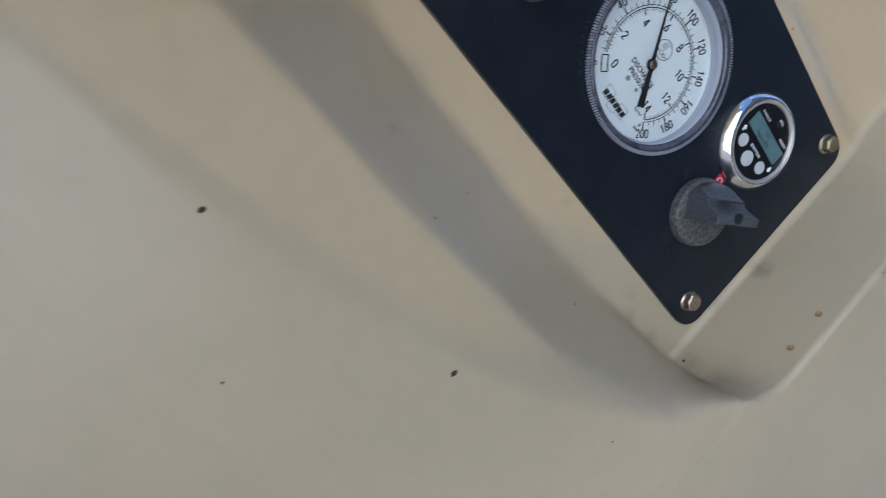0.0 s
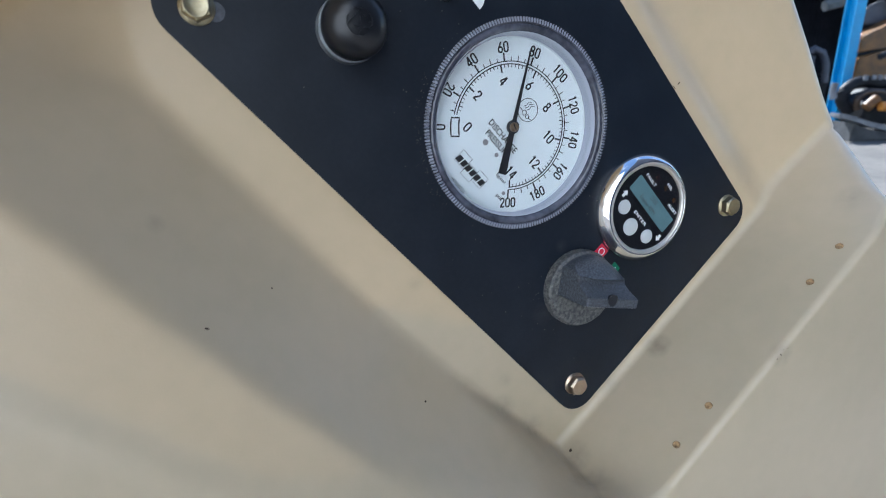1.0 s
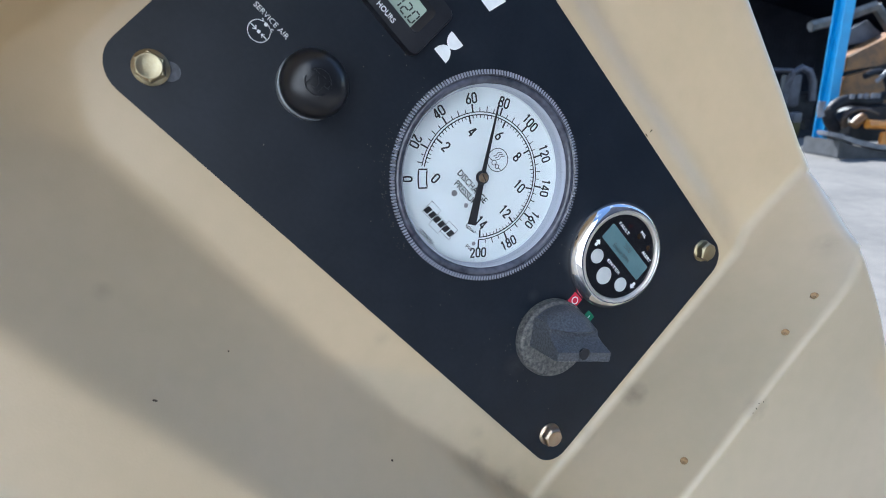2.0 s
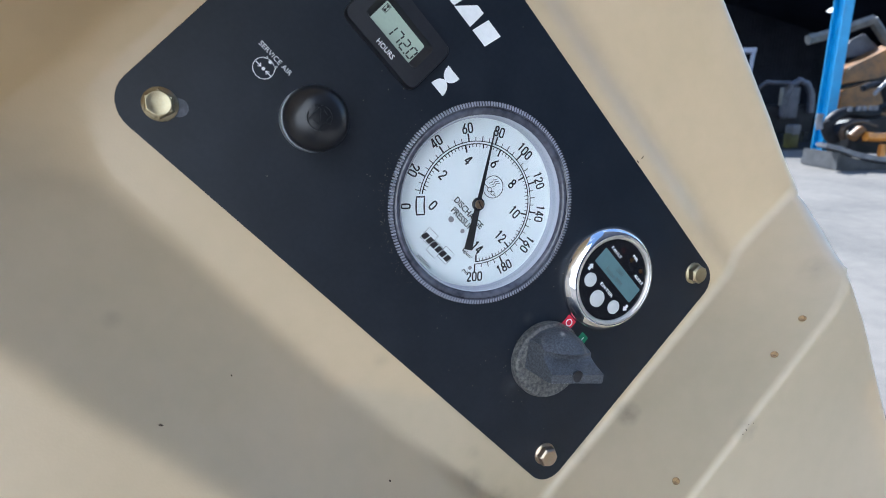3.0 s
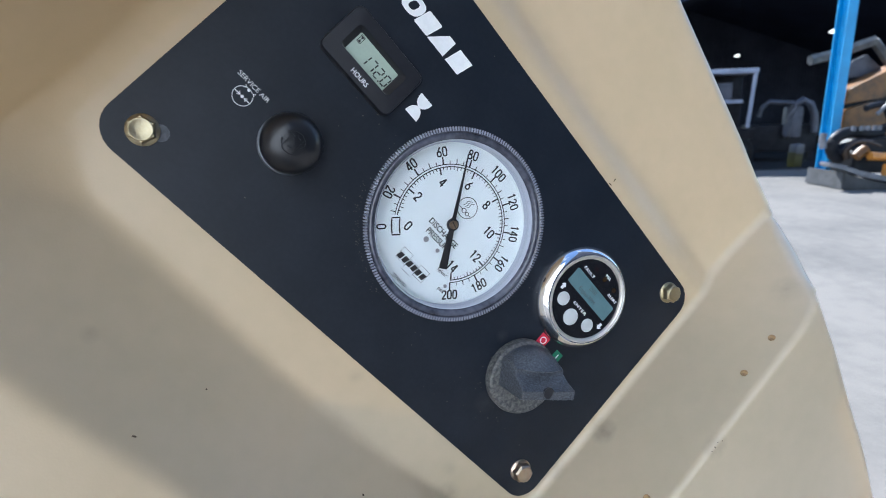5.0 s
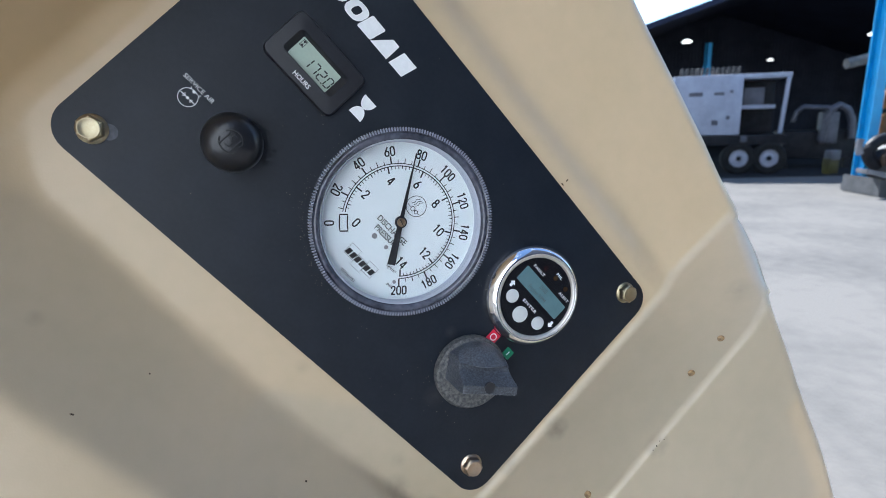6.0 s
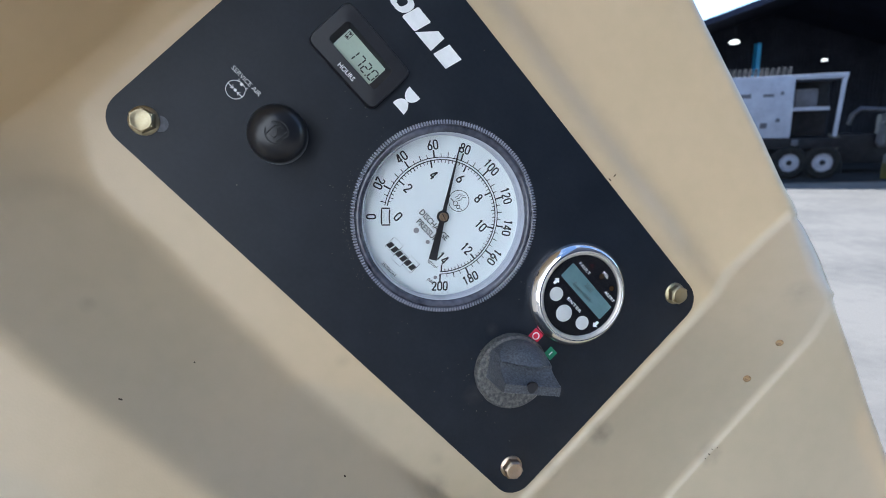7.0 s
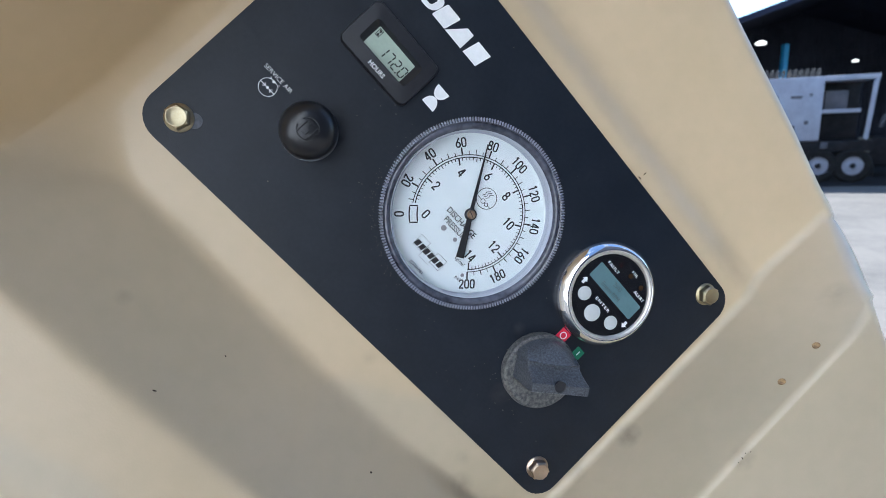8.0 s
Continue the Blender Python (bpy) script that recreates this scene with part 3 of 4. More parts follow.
for x, y, s in ((-0.3420, 0.0530, 1), (-0.3348, 0.0530, -1)):
    stroke(bm, [on_panel(x - s * 0.0018, y), on_panel(x + s * 0.0018, y)], 0.0005, 0, 0.0002)
    stroke(bm, [on_panel(x + s * 0.0004, y + 0.0012), on_panel(x + s * 0.0019, y), on_panel(x + s * 0.0004, y - 0.0012)], 0.0005, 0, 0.0002)
for x, y, s in ((-0.3405, 0.0587, 1), (-0.3352, 0.0585, -1)):
    stroke(bm, [on_panel(x - s * 0.0012, y + 0.0009), on_panel(x, y), on_panel(x - s * 0.0014, y - 0.0009)], 0.0005, 0, 0.0002)
small("printed_sign", bm, PRINT_WHITE, panel, "white printed service air symbol")

# maker's mark: two half discs, and a row of white slanted blocks
bm = bmesh.new()
prism(bm, [on_panel(x, y) for x, y in [(-0.2666, 0.1396)] + [(-0.2612 + 0.0054 * math.cos(radians(a)), 0.1390 - 0.0074 * math.sin(radians(a))) for a in np.linspace(180, 0, 14)] + [(-0.2556, 0.1396)]], 0, 0.0002)
prism(bm, [on_panel(x, y) for x, y in [(-0.2556, 0.1236)] + [(-0.2612 + 0.0054 * math.cos(radians(a)), 0.1242 + 0.0074 * math.sin(radians(a))) for a in np.linspace(0, 180, 14)] + [(-0.2668, 0.1236)]], 0, 0.0002)
small("printed_mark", bm, PRINT_WHITE, panel, "white printed mark of two half discs")
LEAN = 0.22
H_ROW = 0.0130


def slanted(pts, x):
    return [on_panel(x + px + LEAN * py, 0.1670 + py) for px, py in pts]


for x in (-0.3505, -0.3345, -0.3185):
    bm = bmesh.new()
    ring_out = slanted([(0.0150 * (px + 0.5), H_ROW * (py + 0.5)) for px, py in rounded(-0.5, -0.5, 0.5, 0.5, 0.40, 6)], x)
    ring_in = slanted([(0.0150 * (px * 0.36 + 0.5), H_ROW * (py * 0.50 + 0.5)) for px, py in rounded(-0.5, -0.5, 0.5, 0.5, 0.36, 6)], x)
    a_, b_ = [bm.verts.new((*p, 0.0002)) for p in ring_out], [bm.verts.new((*p, 0.0002)) for p in ring_in]
    for k in range(len(a_)):
        bm.faces.new((a_[k], a_[(k + 1) % len(a_)], b_[(k + 1) % len(a_)], b_[k]))
    small("printed_block", bm, PRINT_WHITE, panel)
bm = bmesh.new()
prism(bm, slanted([(0.0016, 0), (0.0128, 0), (0.0136, 0.0008), (0.0136, H_ROW - 0.0008), (0.0128, H_ROW), (0.0016, H_ROW), (0.0008, H_ROW - 0.0008), (0.0008, 0.0008)], -0.3040), 0, 0.0002)
small("printed_block", bm, PRINT_WHITE, panel)
bm = bmesh.new()
prism(bm, slanted([(0, 0), (0.0160, 0), (0.0132, H_ROW), (0.0070, H_ROW)], -0.2900), 0, 0.0002)
small("printed_block", bm, PRINT_WHITE, panel)
bm = bmesh.new()
prism(bm, slanted([(0, 0), (0.0130, 0), (0.0130, H_ROW), (0, H_ROW)], -0.2716), 0, 0.0002)
small("printed_block", bm, PRINT_WHITE, panel)

# red and green enamel squares beside the switch
for x, y, s, m, nm in ((-0.0651, 0.0859, 0.0046, LABEL_RED, "red enamel square with a white ring"), (-0.0452, 0.0850, 0.0040, LABEL_GREEN, "green enamel square with a white bar")):
    bm = bmesh.new()
    prism(bm, [on_panel(*p) for p in rounded(x - s, y - s, x + s, y + s, 0.0005, 2)], 0, 0.0004)
    tile = small("enamel_square", bm, m, panel, nm)
    bm = bmesh.new()
    if m is LABEL_RED:
        stroke(bm, [on_panel(*p) for p in circle(x, y, 0.0026, 28)], 0.0008, 0.0004, 0.0006, closed=True)
    else:
        stroke(bm, [on_panel(x, y - 0.0019), on_panel(x, y + 0.0019)], 0.0009, 0.0004, 0.0006)
    small("sign", bm, PRINT_WHITE, tile)


# ---- pressure gauge ----
gauge = thing("pressure_gauge", at_panel(-0.1823, 0.0972, PZ), "round white discharge pressure gauge with a knurled clear ring, near 80", "gauge")
DZ = -0.0140
bm = bmesh.new()
lathe(bm, [(0.0001, DZ), (0.0625, DZ), (0.0625, DZ - 0.02), (0.0001, DZ - 0.02)], 96)
dial = small("dial", bm, DIAL_WHITE, gauge, "white dial with black scales")
bm = bmesh.new()
lathe(bm, [(0.0594, DZ + 0.0003), (0.0596, DZ + 0.0022)], 96)
small("case_wall", bm, DIAL_WHITE, gauge, "white inner wall of the case")
bm = bmesh.new()
lathe(bm, [(0.0596, DZ + 0.0022), (0.0592, DZ + 0.0030), (0.0598, DZ + 0.0042), (0.0601, DZ + 0.0070), (0.0604, -0.0040)], 128)
small("clear_wall", bm, WALL_CLEAR, gauge, "lilac-tinted clear side of the front", sharp=25)
bm = bmesh.new()
lathe(bm, [(0.0650, -0.0032), (0.0656, -0.0050), (0.0690, -0.0050)], 96)
small("case", bm, BLACK_PLASTIC, gauge, "black case edge seen through the ring")
bm = bmesh.new()
lathe(bm, [(0.0590, -0.0042), (0.0596, -0.0026), (0.0602, -0.0012), (0.0607, -0.0012)], 128)
small("bezel_wall", bm, WALL_CLEAR, gauge, "clear plastic inner lip of the ring")
bm = bmesh.new()
lathe(bm, [(0.0606, -0.0016), (0.0612, 0.0004), (0.0622, 0.0016), (0.0634, 0.0020), (0.0648, 0.0016), (0.0656, 0.0004), (0.0660, -0.002)], 128)
small("band", bm, BAND, gauge, "blue-grey shoulder of the clear ring", sharp=60)
bm = bmesh.new()
lathe(bm, [(0.0655, -0.0012), (0.0655, 0.0010), (0.0668, 0.0016), (0.0680, 0.0010), (0.0682, -0.0002), (0.0682, -0.003)], 256)
small("ring", bm, BAND, gauge, "clear plastic screw ring")
bm = bmesh.new()
TEETH = 210
for k in range(TEETH):
    a = 2 * math.pi * k / TEETH
    c, s_ = math.cos(a), math.sin(a)
    w = 0.00072
    q = []
    for r, z in ((0.0662, 0.0016), (0.0686, 0.0010), (0.0690, -0.0025)):
        for side in (-w, w):
            q.append(bm.verts.new((r * c - side * s_, r * s_ + side * c, z)))
    top = [bm.verts.new(((r * c), (r * s_), z)) for r, z in ((0.0664, 0.0028), (0.0692, 0.0020), (0.0696, -0.0025))]
    for i in range(2):
        bm.faces.new((q[2 * i], top[i], top[i + 1], q[2 * i + 2]))
        bm.faces.new((top[i], q[2 * i + 1], q[2 * i + 3], top[i + 1]))
    bm.faces.new((q[0], q[1], top[0]))
small("knurling", bm, KNURL, gauge, "clear knurled teeth round the ring", sharp=20)
bm = bmesh.new()
lathe(bm, [(0.0596, -0.0030), (0.0001, -0.0030)], 96)
lens = small("lens", bm, LENS, gauge, "clear plastic front", recalc=False)
lens.visible_shadow = False


def dial_angle(psi):
    return 226.0 - 271.0 * psi / 200.0


def polar(r, deg):
    return r * math.cos(radians(deg)), r * math.sin(radians(deg))


def digit_lines(ch):
    """Centre lines of a condensed printed digit in a box 0.5 wide and 1 high."""
    def loop(cx, cy, rx, ry, power=0.75):
        pts = []
        for k in range(24):
            c, q = math.cos(math.pi * k / 12), math.sin(math.pi * k / 12)
            pts.append((cx + rx * math.copysign(abs(c) ** power, c), cy + ry * math.copysign(abs(q) ** power, q)))
        return pts
    return {
        "0": [(loop(0.25, 0.5, 0.21, 0.44, 0.62), True)],
        "1": [([(0.10, 0.78), (0.20, 0.86), (0.28, 0.98)], False), ([(0.28, 1.0), (0.28, 0.0)], False)],
        "2": [([(0.05, 0.70), (0.06, 0.82), (0.13, 0.92), (0.25, 0.94), (0.38, 0.91), (0.44, 0.80), (0.44, 0.66), (0.36, 0.50), (0.20, 0.28), (0.07, 0.08)], False), ([(0.02, 0.06), (0.48, 0.06)], False)],
        "4": [([(0.33, 0.98), (0.05, 0.30)], False), ([(0.0, 0.27), (0.50, 0.27)], False), ([(0.36, 0.0), (0.36, 1.0)], False)],
        "6": [(loop(0.25, 0.29, 0.20, 0.24), True), ([(0.38, 0.98), (0.22, 0.70), (0.08, 0.42)], False)],
        "8": [(loop(0.25, 0.26, 0.21, 0.22), True), (loop(0.25, 0.73, 0.17, 0.21), True)],
    }[ch]


def numeral(text, cap, x, y, turn=0.0, bold=0.15):
    """A printed number in condensed digits, centred at x, y."""
    b = bmesh.new()
    step_ = 0.62
    full = step_ * (len(text) - 1) + 0.5
    ct, st = math.cos(radians(turn)), math.sin(radians(turn))
    for k, ch in enumerate(text):
        for line, closed in digit_lines(ch):
            pts = []
            for px, py in line:
                u, v = (px + k * step_ - full / 2) * cap, (py - 0.5) * cap
                pts.append((x + u * ct - v * st, y + u * st + v * ct))
            stroke(b, pts, bold * cap, T0, T1, closed)
    return small("numeral", b, PRINT_BLACK, dial, recalc=False)


bm = bmesh.new()
T0, T1 = DZ + 0.0001, DZ + 0.0003
for r, w in ((0.0436, 0.0006), (0.0418, 0.0007)):
    stroke(bm, [polar(r, a) for a in np.linspace(dial_angle(8), dial_angle(200), 120)], w, T0, T1)
for p in range(10, 201, 5):
    long, w = (0.0492, 0.0011) if p % 20 == 0 else ((0.0474, 0.0006) if p % 10 == 0 else (0.0464, 0.0005))
    stroke(bm, [polar(0.0436, dial_angle(p)), polar(long, dial_angle(p))], w, T0, T1)
for k in range(4, 71):
    p = k * 0.2 * 14.223
    if p > 200:
        break
    long, w = (0.0366, 0.0011) if k % 10 == 0 else ((0.0388, 0.0006) if k % 5 == 0 else (0.0396, 0.0005))
    stroke(bm, [polar(0.0418, dial_angle(p)), polar(long, dial_angle(p))], w, T0, T1)
zero_box = [polar(0.0396, dial_angle(p)) for p in np.linspace(-6.5, 6.5, 9)] + [polar(0.0454, dial_angle(p)) for p in np.linspace(5.7, -5.7, 9)]
stroke(bm, zero_box, 0.0010, T0, T1, closed=True)
small("scale_marks", bm, PRINT_BLACK, dial, "black scale lines")
for p in range(0, 201, 20):
    a = dial_angle(p)
    x, y = polar(0.0528, a)
    numeral(str(p), 0.0070, x, y, a + (90 if p in (20, 180, 200) else -90))
for v in range(0, 15, 2):
    x, y = polar(0.0331 if v < 4 else 0.0314, dial_angle(v * 14.223) + (1.5 if v == 14 else 0))
    numeral(str(v), 0.0072, x, y)
lettering("dial_word", "DISCHARGE", 0.0044, 0.0004, -0.0086, T0, PRINT_BLACK, dial, wide=0.88, bold=0.012)
lettering("dial_word", "PRESSURE", 0.0044, 0.0010, -0.0150, T0, PRINT_BLACK, dial, wide=0.88, bold=0.012)
lettering("dial_word", "kg/cm\u00b2", 0.0025, 0.0208, -0.0294, T0, PRINT_BLACK, dial)
lettering("dial_word", "psi", 0.0028, 0.0288, -0.0391, T0, PRINT_BLACK, dial)
lettering("dial_number", "35706761", 0.0026, 0.0004, -0.0556, T0, PRINT_BLACK, dial)
for x, y, r in ((-0.0062, -0.0211, 0.0021), (0.0062, -0.0209, 0.0016), (0.0300, -0.0352, 0.0014)):
    bm = bmesh.new()
    prism(bm, circle(x, y, r, 20), T0, T1)
    small("rivet_head", bm, PRINT_GREY, dial, "grey rivet head")
bm = bmesh.new()
EX, EY = 0.0005, 0.0173
stroke(bm, circle(EX, EY, 0.0079, 40), 0.00045, T0, T1, closed=True)
stroke(bm, circle(EX - 0.0006, EY - 0.0032, 0.0017, 18), 0.00045, T0, T1, closed=True)
stroke(bm, circle(EX + 0.0030, EY - 0.0034, 0.0013, 16), 0.00045, T0, T1, closed=True)
for d in (0, 0.0018, 0.0036):
    stroke(bm, [(EX - 0.0042 + d, EY - 0.0006), (EX - 0.0030 + d, EY + 0.0016), (EX - 0.0036 + d, EY + 0.0034), (EX - 0.0016 + d, EY + 0.0058)], 0.00045, T0, T1)
stroke(bm, [(EX - 0.0062, EY - 0.0032), (EX - 0.0024, EY - 0.0032)], 0.00045, T0, T1)
stroke(bm, [(EX + 0.0044, EY - 0.0034), (EX + 0.0066, EY - 0.0030)], 0.00045, T0, T1)
small("dial_emblem", bm, PRINT_BLACK, dial, "thin black round emblem")
bm = bmesh.new()
for x, y in ((-0.0094, -0.0407), (0.0002, -0.0440), (0.0094, -0.0415)):
    stroke(bm, [(x - 0.0047, y - 0.0047), (x + 0.0047, y - 0.0047), (x + 0.0047, y + 0.0047), (x - 0.0047, y + 0.0047)], 0.0003, T0, T1, closed=True)
small("mark_outline", bm, PRINT_BLACK, dial, "thin outlined squares")
for k in range(6):
    bm = bmesh.new()
    x = -0.0142 + k * 0.0047
    prism(bm, [(x, -0.0446), (x + 0.0037, -0.0446), (x + 0.0046, -0.0400), (x + 0.0009, -0.0400)], T0 + 0.0001, T1 + 0.0002)
    small("mark_block", bm, PRINT_BLACK, dial)

# needle
bm = bmesh.new()
NA = 123.0
tip = [(0.0527, 0.0003), (0.0060, 0.0014), (0.0, 0.0019), (-0.0060, 0.0020), (-0.0330, 0.0031)]
side = [(r, w) for r, w in tip] + [(r, -w) for r, w in reversed(tip)]
ca, sa = math.cos(radians(NA)), math.sin(radians(NA))
prism(bm, [(r * ca - w * sa, r * sa + w * ca) for r, w in side], DZ + 0.0026, DZ + 0.0034)
needle = small("needle", bm, PRINT_BLACK, gauge, "black pointer with a broad tail")
bm = bmesh.new()
lathe(bm, [(0.0046, DZ + 0.0022), (0.0046, DZ + 0.0036), (0.0040, DZ + 0.0040), (0.0004, DZ + 0.0040)], 32, cap_top=True)
small("hub", bm, PRINT_BLACK, needle)
bm = bmesh.new()
lathe(bm, [(0.0032, DZ + 0.0036), (0.0032, DZ + 0.0052), (0.0027, DZ + 0.0058), (0.0002, DZ + 0.0060)], 28, cap_top=True)
small("hub_screw", bm, BRASS, needle, "brown brass slotted screw")
bm = bmesh.new()
stroke(bm, [(-0.0026, 0.0008), (0.0026, -0.0008)], 0.0005, DZ + 0.0055, DZ + 0.00625)
small("slot", bm, PRINT_BLACK, needle)


# ---- engine monitor ----
MX, MY = -0.0652, 0.1322
monitor = thing("engine_monitor", at_panel(MX, MY, PZ) @ Matrix.Scale(0.972, 4), "round engine monitor with chrome bezel, grey buttons and small display", "display")


def on_monitor(x, y):
    return x - MX, y - MY


bm = bmesh.new()
prof = [(0.0421, 0.0), (0.0425, 0.0018), (0.0426, 0.0028), (0.0421, 0.0042)]
prof += [(0.0406, 0.0064), (0.0389, 0.0084), (0.0373, 0.0097), (0.0360, 0.0103), (0.0357, 0.0099)]
lathe(bm, prof, 112)
small("bezel", bm, CHROME, monitor, "polished chrome bezel", sharp=80)
bm = bmesh.new()
lathe(bm, [(0.0359, 0.0094), (0.0356, 0.0101), (0.0348, 0.0103), (0.0338, 0.0100), (0.0329, 0.0090), (0.0327, 0.0074)], 112)
small("bezel_lip", bm, SATIN, monitor, "satin beige-grey inner lip")
FZ = 0.0076
bm = bmesh.new()
lathe(bm, [(0.0328, 0.0), (0.0328, FZ), (0.0001, FZ)], 80)
face = small("face", bm, GLOSS_BLACK, monitor, "glossy black round face")
bm = bmesh.new()
prism(bm, [on_monitor(*p) for p in rounded(-0.0903, 0.1306, -0.0384, 0.1448, 0.0012, 3)], FZ, FZ + 0.0004)
screen = small("screen", bm, LCD_BLUE, monitor, "blue-grey liquid crystal screen")
lettering("screen_text", "2500", 0.0037, *on_monitor(-0.0655, 0.1410), FZ + 0.0005, PRINT_DIM, screen, wide=0.85)
lettering("screen_text", "Engine RPM", 0.0037, *on_monitor(-0.0672, 0.1345), FZ + 0.0005, PRINT_DIM, screen, wide=0.85)
for x, y, r in ((-0.0820, 0.1182, 0.0056), (-0.0655, 0.1125, 0.0068), (-0.0478, 0.1182, 0.0056)):
    bm = bmesh.new()
    lathe(bm, [(r, FZ), (r, FZ + 0.0006), (r * 0.92, FZ + 0.0010), (r * 0.5, FZ + 0.0012), (0.0001, FZ + 0.0013)], 36, centre=on_monitor(x, y))
    small("button", bm, BUTTON_GREY, monitor, "grey round push button")
for x, y, s in ((-0.0897, 0.1252, 1), (-0.0379, 0.1256, -1)):
    bm = bmesh.new()
    prism(bm, [on_monitor(x + s * a, y + s * b) for a, b in ((0, 0.0030), (-0.0028, 0.0002), (-0.0012, 0.0002), (-0.0012, -0.0028), (0.0012, -0.0028), (0.0012, 0.0002), (0.0028, 0.0002))], FZ, FZ + 0.0003)
    small("arrow", bm, PRINT_WHITE, face)
for word, x, y, w in (("FAULT", -0.0797, 0.1490, 1.12), ("MIL", -0.0622, 0.1585, 1.12), ("ALERT", -0.0461, 0.1493, 1.02), ("ENTER", -0.0640, 0.1231, 1.38)):
    lettering("lettering", word, 0.0024, *on_monitor(x, y), FZ + 0.0002, PRINT_WHITE, face, wide=w * 1.10, space=1.15)
for x, y, m in ((-0.0762, 0.1548, LED_RED), (-0.0638, 0.1550, LED_AMBER), (-0.0500, 0.1550, LED_AMBER)):
    bm = bmesh.new()
    lathe(bm, [(0.0022, FZ), (0.0021, FZ + 0.0002), (0.0001, FZ + 0.0003)], 20, centre=on_monitor(x, y))
    small("warning_lamp", bm, m, monitor, "unlit dark warning lamp")

# ---- hour meter ----
HX, HY = -0.3020, 0.1268
meter = thing("hour_meter", at_panel(HX, HY, PZ), "black rectangular hour meter with green-grey display reading 172.0", "hour meter")
bm = bmesh.new()
rim, sill = rounded(-0.0300, -0.0188, 0.0300, 0.0188, 0.0050, 6), rounded(-0.0212, -0.0088, 0.0214, 0.0096, 0.0030, 6)
deep = rounded(-0.0172, -0.0078, 0.0166, 0.0076, 0.0010, 6)
levels = [(rim, 0.0), (rim, 0.0040), ([(x * 0.975, y * 0.96) for x, y in rim], 0.0058), (sill, 0.0064), ([(x * 0.985, y * 0.97) for x, y in sill], 0.0060), (deep, 0.0022)]
rows_ = [[bm.verts.new((x, y, z)) for x, y in pts] for pts, z in levels]
for a, b in zip(rows_, rows_[1:]):
    for k in range(len(a)):
        bm.faces.new((a[k], a[(k + 1) % len(a)], b[(k + 1) % len(a)], b[k]))
small("case", bm, BLACK_PLASTIC, meter, "black plastic case with a sloped window", sharp=30)
bm = bmesh.new()
prism(bm, rounded(-0.0176, -0.0082, 0.0170, 0.0080, 0.0008, 2), 0.0012, 0.0022)
glass = small("display", bm, LCD_GREEN, meter, "green-grey liquid crystal display")
SEG = {"0": "abcdef", "1": "bc", "2": "abdeg", "7": "abc"}


def seven(ch, x, y, w, h, z):
    b = bmesh.new()
    t, ln = 0.0009, 0.08
    ends = {"a": ((0, h), (w, h)), "b": ((w, h), (w, h / 2)), "c": ((w, h / 2), (w, 0)), "d": ((0, 0), (w, 0)), "e": ((0, 0), (0, h / 2)), "f": ((0, h / 2), (0, h)), "g": ((0, h / 2), (w, h / 2))}
    for s in SEG[ch]:
        (x0, y0), (x1, y1) = ends[s]
        dx, dy = (x1 - x0) * 0.12, (y1 - y0) * 0.10
        pts = [(x + px + ln * py, y + py) for px, py in ((x0 + dx, y0 + dy), (x1 - dx, y1 - dy))]
        stroke(b, pts, t, z, z + 0.0002)
    return b


for ch, x in (("1", -0.0066), ("7", -0.0006), ("2", 0.0054), ("0", 0.0116)):
    small("digit", seven(ch, x, -0.0054, 0.0038, 0.0074, 0.0022), PRINT_BLACK, glass)
bm = bmesh.new()
prism(bm, [(0.0100, -0.0061), (0.0110, -0.0061), (0.0110, -0.0051), (0.0100, -0.0051)], 0.0022, 0.0024)
small("decimal_point", bm, PRINT_BLACK, glass)
bm = bmesh.new()
stroke(bm, [(-0.0158, 0.0014), (-0.0130, 0.0014), (-0.0130, 0.0066), (-0.0158, 0.0066)], 0.0004, 0.0022, 0.0024, closed=True)
prism(bm, [(-0.0156, 0.0018), (-0.0132, 0.0018), (-0.0144, 0.0040)], 0.0022, 0.0024)
prism(bm, [(-0.0156, 0.0062), (-0.0144, 0.0040), (-0.0132, 0.0062)], 0.0022, 0.0024)
small("hourglass_sign", bm, PRINT_BLACK, glass)
lettering("lettering", "HOURS", 0.0031, 0.0012, -0.0140, 0.0064, PRINT_WHITE, meter, wide=0.94, bold=0.012, label="white printed word")

# ---- service air push cap ----
cap = thing("push_cap", at_panel(-0.3008, 0.0524, PZ - 0.002) @ Matrix.Diagonal((1.03, 1.03, 1.15, 1)), "black domed rubber cap on a grey collar with a moulded emblem", "valve cap")
bm = bmesh.new()
lathe(bm, [(0.0182, 0.0), (0.0182, 0.0062), (0.0178, 0.0076), (0.0150, 0.0080)], 56)
small("collar", bm, COLLAR, cap, "dull grey metal collar")
bm = bmesh.new()
prof = [(0.0150, 0.0060), (0.0162, 0.0078), (0.0170, 0.0105), (0.0176, 0.0140), (0.0177, 0.0165)]
prof += [(0.0177 * math.cos(radians(a)) ** 0.80, 0.0165 + 0.0115 * math.sin(radians(a))) for a in range(8, 88, 8)] + [(0.0003, 0.0280)]
lathe(bm, prof, 64, cap_top=True)
dome = small("dome", bm, BLACK_RUBBER, cap, "black rubber dome", sharp=60)
bm = bmesh.new()
for a0 in (20, 200):
    stroke(bm, circle(0, 0, 0.0066, 24, a0, a0 + 140), 0.0006, 0.0266, 0.0283)
stroke(bm, [(-0.0052, 0.0034), (-0.0022, 0.0034), (-0.0036, 0.0034), (-0.0036, -0.0056)], 0.0007, 0.0270, 0.0287)
